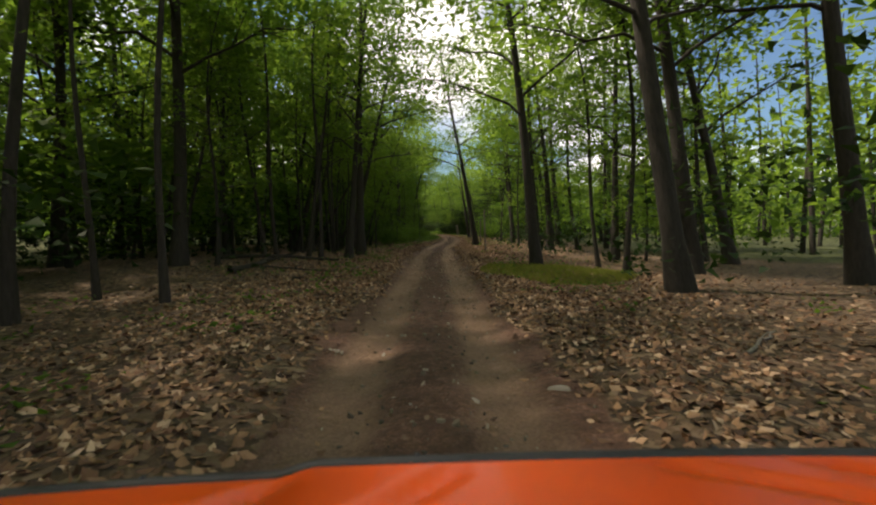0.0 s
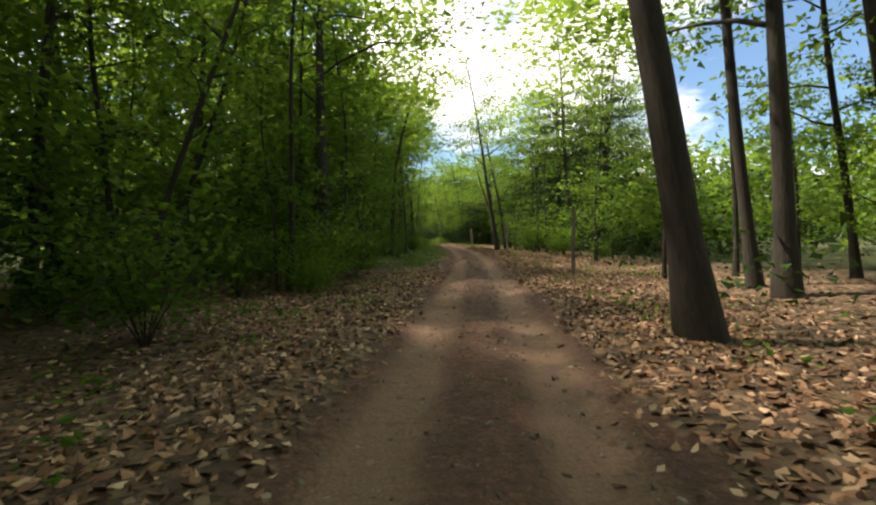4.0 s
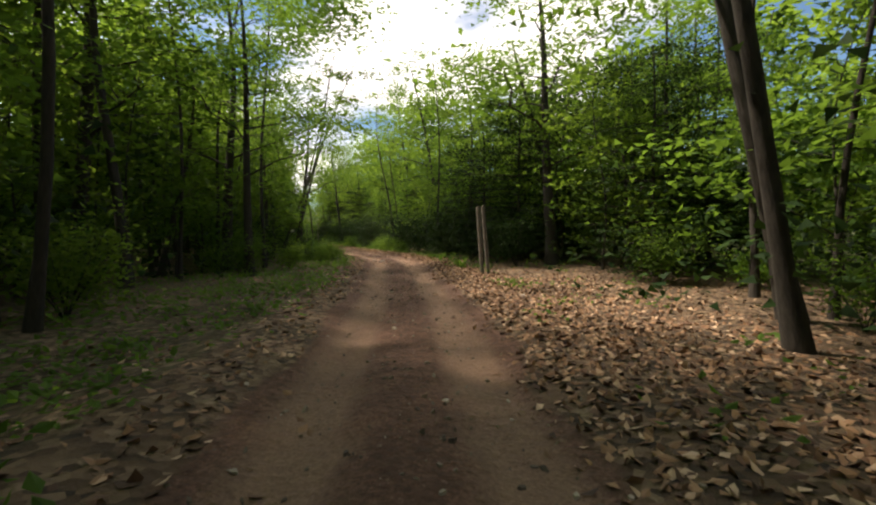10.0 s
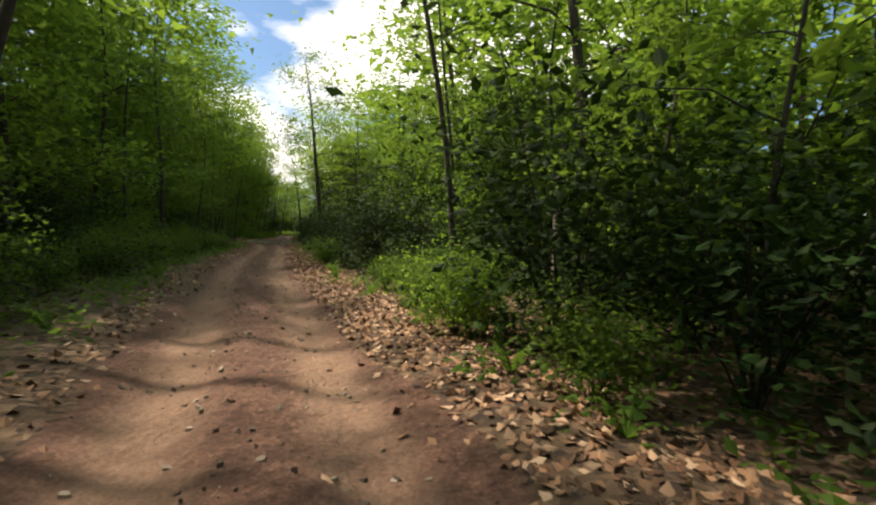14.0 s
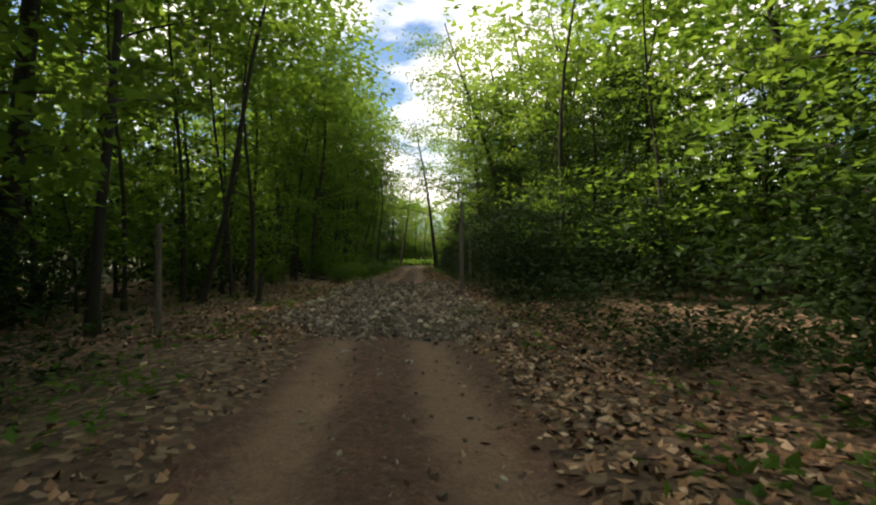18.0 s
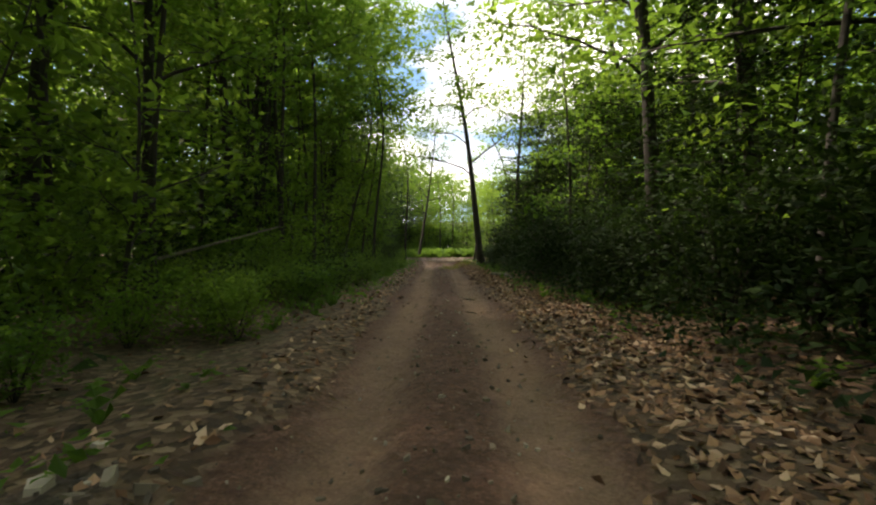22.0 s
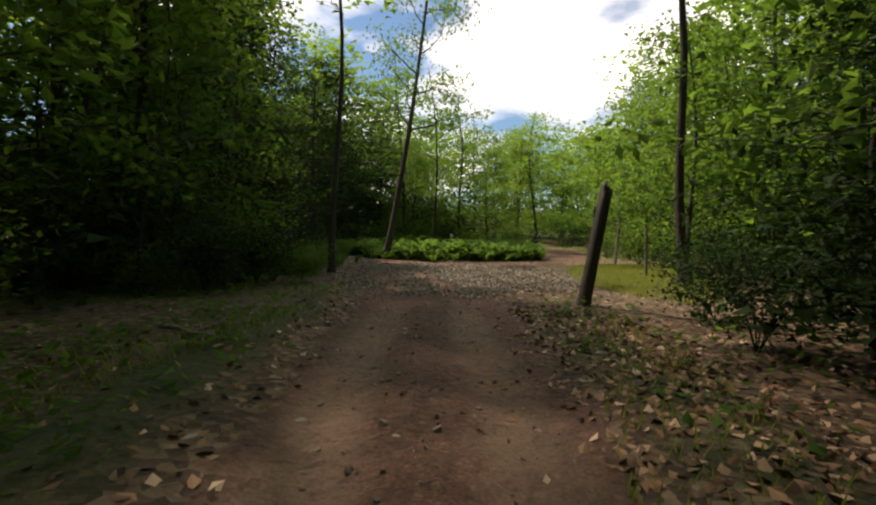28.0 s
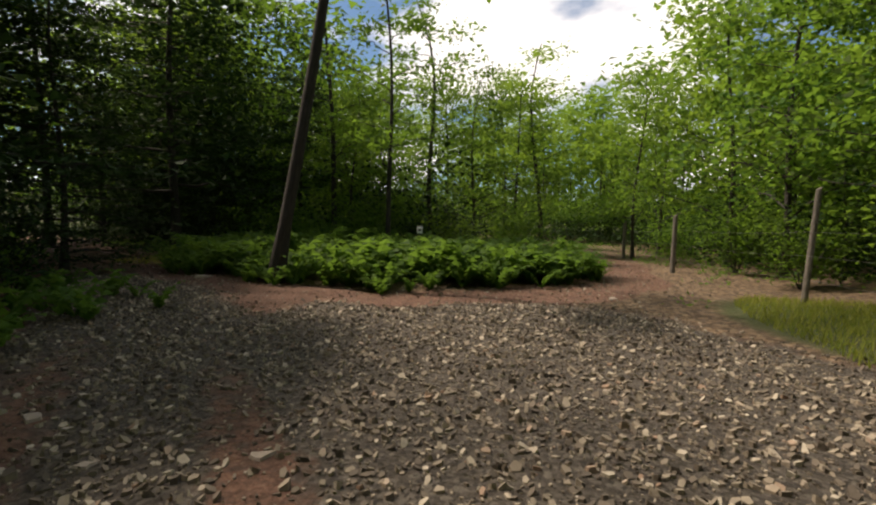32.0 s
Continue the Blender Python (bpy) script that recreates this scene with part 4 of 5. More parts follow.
def thicket():
    rng = np.random.default_rng(91)
    spots = many(4400, 5.0, 28, rng, -65, 45)
    sparse = (spots[:, 0] > 7) & (spots[:, 1] < 52) & (rng.random(len(spots)) < 0.75)
    sparse |= (spots[:, 0] < 0) & (spots[:, 0] > -9.5) & (spots[:, 1] < 36) & (rng.random(len(spots)) < 0.8)
    spots = spots[~sparse]
    cx, cy = loc(-2, 26)
    spots = np.concatenate([spots, many(1900, 4.8, 26, rng, cx - 28, cx + 26, END_Y - 8, cy + 26)])
    z = layout(spots[:, 0], spots[:, 1])[0]
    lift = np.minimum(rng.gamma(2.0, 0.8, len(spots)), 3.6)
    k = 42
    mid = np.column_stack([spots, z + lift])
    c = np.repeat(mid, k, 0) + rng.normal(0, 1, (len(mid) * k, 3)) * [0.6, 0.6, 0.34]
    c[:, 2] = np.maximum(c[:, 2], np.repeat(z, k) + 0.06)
    # undergrowth coloured dark so the gaps between trunks read as shade
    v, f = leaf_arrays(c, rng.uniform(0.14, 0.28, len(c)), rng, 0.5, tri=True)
    tagged(new("thicket", mesh_np("thicket", v, f, LEAF_SHADE)), "dark green tangled undergrowth between the trunks", "undergrowth", kind="stuff")
    # the closed layer of saplings and shrubs under the tall trees, dark beneath
    spots = many(9000, 5.6, 26, rng, -66, 40)
    drop = (spots[:, 0] > 5) & (spots[:, 1] < 56) & (rng.random(len(spots)) < 0.9)
    drop |= (spots[:, 0] > -8.5) & (spots[:, 0] < 0) & (spots[:, 1] < 34)
    u, w = local(spots[:, 0], spots[:, 1])
    drop |= (w > 14) & (np.abs(u) < 6) & (rng.random(len(spots)) < 0.5)
    drop |= (spots[:, 0] < 0) & (spots[:, 0] > -9) & (spots[:, 1] > 60) & (spots[:, 1] < 117) & (rng.random(len(spots)) < 0.55)
    spots = spots[~drop]
    z, _, _, _, dd = layout(spots[:, 0], spots[:, 1])
    k = 34
    low = 1.3 + 0.9 * wave(spots[:, 0], spots[:, 1], 0.5, 3.0)
    mid = np.column_stack([spots, z + np.maximum(low, 0.5) + rng.uniform(0.3, 3.0, len(spots))])
    c = np.repeat(mid, k, 0) + rng.normal(0, 1, (len(mid) * k, 3)) * [0.7, 0.7, 0.22]
    c[:, 2] = np.maximum(c[:, 2], np.repeat(z, k) + 0.3)
    v, f = leaf_arrays(c, rng.uniform(0.15, 0.27, len(c)) * np.repeat(np.where(dd > 9, 1.9, 1.0), k), rng, 0.4, tri=True)
    tagged(new("understory", mesh_np("understory", v, f, LEAF)), "closed layer of green saplings and shrubs under the tall trees", "undergrowth", kind="stuff")
    # dark-coloured leaf screen added for shade deep in the wood, from the track's start
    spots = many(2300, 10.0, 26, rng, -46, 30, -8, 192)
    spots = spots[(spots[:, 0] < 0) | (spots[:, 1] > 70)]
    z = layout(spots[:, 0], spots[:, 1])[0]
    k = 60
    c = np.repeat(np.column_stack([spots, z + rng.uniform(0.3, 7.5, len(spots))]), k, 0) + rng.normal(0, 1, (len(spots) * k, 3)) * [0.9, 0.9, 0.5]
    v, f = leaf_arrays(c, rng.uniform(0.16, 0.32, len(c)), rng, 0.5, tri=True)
    tagged(new("shaded_foliage", mesh_np("shaded_foliage", v, f, LEAF_SHADE)), "dark shaded leaves deep between the trunks", "undergrowth", kind="stuff")
    # low shrubs close to the way, their shade put into the leaf colour
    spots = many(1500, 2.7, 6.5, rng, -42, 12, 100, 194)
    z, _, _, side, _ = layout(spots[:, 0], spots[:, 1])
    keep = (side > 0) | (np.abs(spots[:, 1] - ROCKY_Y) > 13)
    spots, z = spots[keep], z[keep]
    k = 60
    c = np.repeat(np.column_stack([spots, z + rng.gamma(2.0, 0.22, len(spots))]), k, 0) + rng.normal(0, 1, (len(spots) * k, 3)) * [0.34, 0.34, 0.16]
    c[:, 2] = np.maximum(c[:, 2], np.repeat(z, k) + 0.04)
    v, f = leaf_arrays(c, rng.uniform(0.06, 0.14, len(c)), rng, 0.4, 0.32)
    tagged(new("low_shrubs", mesh_np("low_shrubs", v, f, LEAF_SHADE)), "dark low shrubs crowding the edge of the track", "undergrowth", kind="stuff")
    # dark evergreen screen beyond the left-hand way
    spots = many(2400, 2.6, 26, rng, END_X - 28, END_X - 4, END_Y, END_Y + 42)
    u, w = local(spots[:, 0], spots[:, 1])
    spots = spots[(u < -7.5) & (w > 6)]
    z = layout(spots[:, 0], spots[:, 1])[0]
    k = 60
    c = np.repeat(np.column_stack([spots, z + 0.3 + 14 * rng.beta(0.9, 1.5, len(spots))]), k, 0) + rng.normal(0, 1, (len(spots) * k, 3)) * [0.9, 0.9, 0.25]
    v, f = leaf_arrays(c, rng.uniform(0.16, 0.34, len(c)), rng, 0.4, tri=True)
    tagged(new("evergreen_screen", mesh_np("evergreen_screen", v, f, LEAF_PINE)), "dark evergreen boughs closing the wood", "woods", kind="stuff")
    # low leaves on the floor near the way
    spots = many(8600, 1.8, 7, rng, -48, 25)
    z, mk, d, side, _ = layout(spots[:, 0], spots[:, 1])
    keep = rng.random(len(spots)) < np.where(side < 0, np.where(spots[:, 1] < 50, 0.15, 0.95), np.where(spots[:, 1] < 95, 0.08, 0.4))
    keep &= (np.abs(spots[:, 1] - ROCKY_Y) > 13) | (rng.random(len(spots)) < 0.15)
    spots, z = spots[keep], z[keep]
    k = 18
    c = np.repeat(np.column_stack([spots, z + 0.1]), k, 0) + rng.normal(0, 1, (len(spots) * k, 3)) * [0.24, 0.24, 0.06]
    c[:, 2] = np.maximum(c[:, 2], np.repeat(z, k) + 0.03)
    v, f = leaf_arrays(c, rng.uniform(0.06, 0.15, len(c)), rng, 0.35)
    tagged(new("ground_plants", mesh_np("ground_plants", v, f, LEAF)), "low green leafy plants on the forest floor", "undergrowth", kind="stuff")


thicket()


def frond_arrays(base, az, length, rng):
    """Arching fern fronds with toothed edges."""
    k = len(base)
    s = np.linspace(0, 1, 7)
    out = np.stack([np.cos(az), np.sin(az), np.zeros(k)], 1)
    sidew = np.stack([-np.sin(az), np.cos(az), np.zeros(k)], 1)
    ln = length[:, None, None]
    rise = rng.uniform(0.55, 0.95, k)[:, None, None]
    spine = base[:, None] + out[:, None] * (s[None, :, None] * 0.8 * ln) + np.array([0, 0, 1.0]) * ((s * (1.25 - 0.8 * s))[None, :, None] * ln * rise * 1.75)
    vs, fs = [], []
    n0 = 0
    for g in range(6):
        w = 0.17 * math.sin(math.pi * (0.18 + 0.8 * (g + 0.5) / 6)) * ln[:, :, 0]
        m = spine[:, g]
        t = spine[:, g + 1]
        for sg in (-1, 1):
            tip = (m * 0.35 + t * 0.65) + sidew * sg * w + out * w * 0.35 - np.array([0, 0, 1]) * w * 0.25
            vs.append(np.stack([m, tip, t], 1).reshape(-1, 3))
            fs.append(np.arange(k * 3).reshape(-1, 3) + n0)
            n0 += k * 3
    return np.concatenate(vs), np.concatenate(fs)


def fern_bed(name, label, spots, size, per, seed):
    rng = np.random.default_rng(seed)
    z = layout(spots[:, 0], spots[:, 1])[0]
    b = np.repeat(np.column_stack([spots, z]), per, 0)
    v, f = frond_arrays(b, rng.uniform(0, 6.28, len(b)), rng.uniform(0.5, 1.2, len(b)) * np.repeat(np.broadcast_to(size, len(spots)), per), rng)
    tagged(new(name, mesh_np(name, v, f, FERN)), label, "fern", kind="stuff")


frng = np.random.default_rng(17)
isl = []
while len(isl) < 420:
    u, v = frng.uniform(-7.6, 4.2), frng.uniform(8.8, 16)
    front = 9.3 + 0.045 * (u + 0.9) ** 2 * (1.9 if u > -0.9 else 1.6)
    if v > front + frng.uniform(0, 0.5) + 0.35 * math.sin(u * 2.1):
        isl.append((*loc(u, v), 0.4 + 0.75 * min(1.0, (v - front) / 1.6) * frng.uniform(0.7, 1.15)))
fern_bed("island_ferns", "lush green ferns filling the island between the two ways", np.array(isl)[:, :2], np.array(isl)[:, 2], 10, 3)
fern_bed("wayside_ferns", "green ferns under the trees beside the clearing", np.array([loc(frng.uniform(-6.8, -4.1), frng.uniform(-3.5, 8)) for _ in range(70)]), 0.6, 7, 6)
fern_bed("track_ferns", "green ferns growing beside the track", np.concatenate([many(70, 2.0, 3.4, frng, -40, 12, 95, 142), many(55, 2.0, 3.4, frng, -40, 12, 166, 195)]), 0.42, 6, 4)


def grass():
    rng = np.random.default_rng(23)
    spots = []
    for cx, cy, rx, ry, n in ((3.5, 14.4, 2.2, 3.1, 9000), (*loc(5.9, 3.5), 1.9, 6.4, 15000), (*loc(-8.9, 15.2), 1.2, 1.2, 900), (*loc(-2.6, -11), 0.6, 6, 1500), (*loc(2.2, -11), 0.6, 6, 1200)):
        a, r = rng.uniform(0, 6.28, n), np.sqrt(rng.random(n))
        spots.append(np.stack([cx + np.cos(a) * r * rx, cy + np.sin(a) * r * ry], 1))
    spots = np.concatenate(spots)
    z = layout(spots[:, 0], spots[:, 1])[0]
    k = len(spots)
    az, ln = rng.uniform(0, 6.28, k), rng.uniform(0.05, 0.16, k)
    b = np.column_stack([spots, z])
    w = np.stack([-np.sin(az), np.cos(az), 0 * az], 1) * 0.008
    tip = b + np.stack([np.cos(az) * ln * 0.6, np.sin(az) * ln * 0.6, ln], 1)
    v = np.stack([b - w, b + w, tip], 1).reshape(-1, 3)
    tagged(new("grass", mesh_np("grass", v, np.arange(3 * k).reshape(-1, 3), GRASS)), "short yellow-green grass at the edge of the way", "grass", kind="stuff")


grass()


# ---- forest floor litter ----
def litter(count):
    rng = np.random.default_rng(8)
    j = rng.integers(110, len(TRACK), count)
    off = rng.choice([-1, 1], count) * (0.5 + rng.gamma(2.2, 1.15, count))
    x = TRACK[j, 0] + off + rng.normal(0, 0.2, count)
    y = TRACK[j, 1] + rng.uniform(-0.3, 0.3, count)
    z, mk, d, s, near_d = layout(x, y)
    keep = (rng.random(count) > np.maximum(mk["dirt"] * 0.92, mk["gravel"] * 0.8)) & (rng.random(count) > mk["moss"] * 0.7) & ((near_d > 1.0) | (rng.random(count) < 0.5))
    keep &= (s > 0) | (y < 50) | (np.abs(y - ROCKY_Y + 3) < 8.5) | (rng.random(count) < np.where(d < 1.8, 0.3, 0.1))
    keep &= (s < 0) | (y < 92) | (np.abs(y - ROCKY_Y + 3) < 8.5) | (d < 3.0 + 0.8 * wave(x, y, 0.4, 0.2)) | (rng.random(count) < 0.3)
    keep &= (local(x, y)[1] < -4.5) | (rng.random(count) < 0.12)
    c = np.stack([x, y, z + 0.012], 1)[keep]
    v, f = leaf_arrays(c, rng.uniform(0.055, 0.13, len(c)), rng, 0.45, 0.34)
    tagged(new("fallen_leaves", mesh_np("fallen_leaves", v, f, DEAD)), "dry brown fallen leaves strewn over the ground", "leaf litter", kind="stuff")


litter(350000)


# ---- stones ----
def slab(seed, wide, deep, thick):
    """A flat angular stone, resting a little in the ground."""
    rng = np.random.default_rng(seed)
    k = 7
    a = np.sort(rng.uniform(0, 6.28, k) * 0.35 + np.arange(k) * 6.28 / k * 0.65)
    r = rng.uniform(0.75, 1.1, k)
    low = np.stack([np.cos(a) * r * wide / 2, np.sin(a) * r * deep / 2, np.full(k, -0.3 * thick)], 1)
    top = low * [0.84, 0.84, 0] + np.column_stack([np.zeros((k, 2)), thick * rng.uniform(0.6, 0.85, k)])
    v = np.concatenate([low, top, [[0, 0, thick * 0.8]]])
    f = []
    for i in range(k):
        j = (i + 1) % k
        f += [(i, j, k + j), (i, k + j, k + i), (k + i, k + j, 2 * k)]
    return mesh_np("stone", v, f, PALE)


SLABS = [slab(200 + k, 1.0, 0.75, 0.16) for k in range(6)]
STONES = [(3.80, 87.94, 0.37), (0.29, 3.79, 0.27), (1.00, 3.93, 0.21), (-1.14, 5.23, 0.15), (0.64, 81.35, 0.13), (1.90, 82.33, 0.11), (1.19, 89.23, 0.19), (0.76, 88.72, 0.10), (1.35, 103.40, 0.20), (-0.26, 102.63, 0.39), (0.89, 102.76, 0.13), (0.64, 104.97, 0.25), (0.94, 102.45, 0.13), (0.83, 113.45, 0.41), (0.05, 104.20, 0.11), (0.25, 97.34, 0.28), (0.22, 101.19, 0.54), (2.34, 77.78, 0.25), (1.56, 77.99, 0.30), (1.50, 67.12, 0.20), (2.34, 68.47, 0.17), (-10.12, 136.17, 0.20), (-10.77, 140.07, 0.32), (-9.66, 136.58, 0.20), (-13.91, 148.07, 0.27)]
STONES += [(-12.79, 147.46, 0.27), (-7.22, 127.39, 0.21), (-8.12, 127.26, 0.47), (-19.08, 172.83, 0.08), (-25.89, 198.12, 0.14), (-25.13, 197.62, 0.09), (-25.85, 195.38, 0.16), (-26.21, 194.73, 0.13), (-23.62, 197.41, 0.21), (-23.15, 197.24, 0.19), (-23.84, 196.60, 0.15), (-23.23, 195.80, 0.11), (-24.23, 195.66, 0.14), (-25.06, 195.15, 0.08), (-25.96, 198.35, 0.21), (-26.20, 198.61, 0.13), (-24.28, 199.20, 0.18), (-29.89, 207.29, 0.25), (-29.51, 207.20, 0.13), (-24.82, 214.03, 0.31), (-28.20, 207.14, 0.20), (-29.09, 206.89, 0.18), (-28.19, 207.57, 0.08), (-33.75, 214.79, 0.58), (-32.62, 212.88, 0.31), (-27.78, 208.46, 0.09), (-15.57, 159.5, 0.24)]
for k, (x, y, w) in enumerate(STONES):
    ob = tagged(new("stone", SLABS[k % 6]), "flat grey-brown stone lying on the track", "stone", "stones on the track")
    ob.matrix_basis = Matrix.Translation((x, y, height(x, y))) @ Matrix.Rotation(k * 1.3, 4, "Z") @ Matrix.Diagonal((w, w, w * 0.8, 1))


SAND, n, l, b = material("yellow_sandstone")
co = n.new("ShaderNodeTexCoord")
fine = noise_node(n, l, 8, 5, co.outputs["Object"])
l.new(ramp(n, l, fine, [(0.3, (0.26, 0.17, 0.06)), (0.7, (0.52, 0.38, 0.17))]), b.inputs["Base Color"])
b.inputs["Roughness"].default_value = 0.85
bump(n, l, b, fine, 0.5, 0.02)
sand_slab = slab(231, 0.36, 0.26, 0.12)
sand_slab.materials[0] = SAND
tagged(new("stone", sand_slab), "yellow sandstone block among the grey rubble", "stone", "stones on the track").matrix_basis = Matrix.Translation((-18.18, 159.25, height(-18.18, 159.25) + 0.01)) @ Matrix.Rotation(0.5, 4, "Z")


def rubble(name, label, spots, lo, hi, seed, lift=0.0):
    """Loose flat stones, too many to pick apart."""
    rng = np.random.default_rng(seed)
    n = len(spots)
    z = layout(spots[:, 0], spots[:, 1])[0] + lift
    k = 5
    a = rng.uniform(0, 6.28, (n, 1)) + np.arange(k) * 6.28 / k + rng.uniform(-0.4, 0.4, (n, k))
    s = lo + (hi - lo) * rng.random((n, 1)) ** 2.5
    el = rng.uniform(0.35, 0.9, (n, 1))
    rot = rng.uniform(0, 3.14, (n, 1))
    lx, ly = np.cos(a) * s * 0.5, np.sin(a) * s * 0.5 * el
    px, py = lx * np.cos(rot) - ly * np.sin(rot), lx * np.sin(rot) + ly * np.cos(rot)
    tilt = rng.normal(0, 0.34, (n, 2))
    th = s * rng.uniform(0.10, 0.3, (n, 1))
    base = np.stack([px + spots[:, :1], py + spots[:, 1:], z[:, None] - 0.01 + 0 * px], -1)
    top = np.stack([px * 0.88 + spots[:, :1], py * 0.88 + spots[:, 1:], z[:, None] + th + px * tilt[:, :1] + py * tilt[:, 1:] + 0.004], -1)
    v = np.concatenate([base, top], 1).reshape(-1, 3)
    o = np.arange(n)[:, None] * (2 * k)
    f = []
    for i in range(k):
        j = (i + 1) % k
        f += [o + [i, j, k + j], o + [i, k + j, k + i]]
    f += [o + [k, k + 1, k + 2], o + [k, k + 2, k + 3], o + [k, k + 3, k + 4]]
    tagged(new(name, mesh_np(name, v, np.concatenate(f), STONE)), label, "stones", kind="stuff")


def strewn(n, test, x0, x1, y0, y1, rng):
    out = np.zeros((0, 2))
    while len(out) < n:
        p = np.stack([rng.uniform(x0, x1, 8000), rng.uniform(y0, y1, 8000)], 1)
        _, mk, d, _, _ = layout(p[:, 0], p[:, 1])
        out = np.concatenate([out, p[rng.random(8000) < test(mk, d)]])
    return out[:n]


srng = np.random.default_rng(31)
rubble("gravel", "loose grey-brown shale gravel covering the clearing", strewn(33000, lambda mk, d: mk["gravel"], END_X - 9, END_X + 9, END_Y - 6, END_Y + 11, srng), 0.018, 0.085, 41)
rubble("rubble", "broken flat grey stones laid across the track", strewn(8500, lambda mk, d: mk["gravel"], -32, 5, ROCKY_Y - 13, ROCKY_Y + 9, srng), 0.05, 0.20, 42)
tr = srng.integers(120, len(TRACK) - 4, 13000)
rubble("pebbles", "small stones scattered on the dirt track", np.stack([TRACK[tr, 0] + srng.normal(0, 0.8, 13000), TRACK[tr, 1] + srng.uniform(-0.3, 0.3, 13000)], 1), 0.014, 0.075, 43)


ends = np.concatenate([SIDE_L[:70], FRONT, SIDE_R[:60]])
pk = srng.integers(0, len(ends), 7000)
rubble("roadside_stones", "small loose stones on the ways out of the clearing", ends[pk] + srng.normal(0, 1.0, (7000, 2)), 0.015, 0.08, 44)


# ---- fallen wood, stumps and posts ----
def stick(name, label, a, c, r, mat, sag=0.0, category="branch", group=""):
    rng = np.random.default_rng(int(abs(a[0] * 100 + a[1])))
    s = np.linspace(0, 1, 7)[:, None]
    za, zc = height(*a) + r * 0.7, height(*c) + r * 0.7
    p = np.array([*a, za]) * (1 - s) + np.array([*c, zc]) * s
    ln = math.dist(a, c)
    p += rng.normal(0, 0.02 * ln, p.shape) * [1, 1, 0.15] * np.sin(s * 3.14)
    p[:, 2] += (np.sin(s * 3.14) * sag)[:, 0]
    t = Tubes()
    t.add(p, r * (1 - 0.55 * s[:, 0]), 6)
    e = p[3] + np.array([0.18 * ln, 0.1 * ln, 0.06 * ln])
    t.add([p[3], (p[3] + e) / 2 + [0, 0, 0.02], e], [r * 0.5, r * 0.35, r * 0.15], 5)
    return tagged(new(name, t.mesh(name, mat)), label, category, group)


LOGS = [(-8.2, 18.0, -3.9, 18.7, 0.095, 0, 0.10), (-6.2, 15.6, -3.3, 15.2, 0.035, 0, 0.00), (-4.0, 13.1, -3.8, 13.4, 0.034, 0, 0.00), (1.3, 13.5, 1.3, 12.3, 0.026, 1, 0.00), (-29.0, 197.5, -27.4, 196.8, 0.032, 1, 0.00), (-21.5, 198.2, -21.3, 197.4, 0.027, 1, 0.03), (3.8, 79.1, 4.8, 77.1, 0.039, 0, 0.00), (-0.8, 77.2, 0.1, 78.1, 0.057, 0, 0.10), (-19.6, 175.3, -19.3, 175.4, 0.020, 0, 0.00)]
LOGS += [(-19.1, 173.1, -18.9, 173.1, 0.012, 0, 0.00), (-19.8, 182.7, -18.9, 182.0, 0.076, 1, 0.05), (1.2, 61.1, 1.4, 60.8, 0.031, 0, 0.02), (-23.7, 161.2, -39.7, 181.1, 0.045, 1, 0.35), (-3.1, 28.9, -2.6, 29.0, 0.048, 0, 0.05), (-5.8, 13.3, -6.5, 19.5, 0.108, 0, 0.00), (-16.6, 152.6, -17.5, 153.8, 0.021, 1, 0.05), (3.2, 4.9, 4.2, 5.9, 0.026, 1, 0.00), (0.7, 94.8, 0.9, 94.8, 0.015, 1, 0.00), (-35.3, 180.3, -20.5, 164.3, 0.117, 1, 0.20)]
for ax, ay, cx, cy, r, pale, sag in LOGS:
    stick("fallen_branch", "pale bare fallen branch on the ground" if pale else "dark fallen branch lying in dead leaves", (ax, ay), (cx, cy), r, BARK_PALE if pale else BARK, sag, group="fallen branches")


def post(x, y, tall, r, tilt):
    ob = new("fence_post")
    bm = bmesh.new()
    bmesh.ops.create_cone(bm, cap_ends=True, segments=10, radius1=r, radius2=r * 0.88, depth=tall + 0.3, matrix=Matrix.Translation((0, 0, (tall - 0.3) / 2)))
    for vert in bm.verts:
        if vert.co.z > tall * 0.9:
            vert.co.z += 0.03 * math.sin(vert.co.x * 40)
        vert.co.x += 0.012 * math.sin(vert.co.z * 3)
    part("pole", bm, POST, ob, smooth=False)
    for k in range(3):
        bm = bmesh.new()
        bmesh.ops.create_cone(bm, cap_ends=True, segments=6, radius1=0.006, radius2=0.006, depth=0.05, matrix=Matrix.Translation((0, -r, tall * (0.3 + 0.28 * k))) @ Matrix.Rotation(radians(90), 4, "X"))
        part("staple", bm, STEEL, ob)
    ob.matrix_basis = Matrix.Translation((x, y, height(x, y))) @ Matrix.Rotation(radians(tilt), 4, "Y")
    return tagged(ob, "weathered grey wooden fence post standing by the track", "fence post", "fence posts")


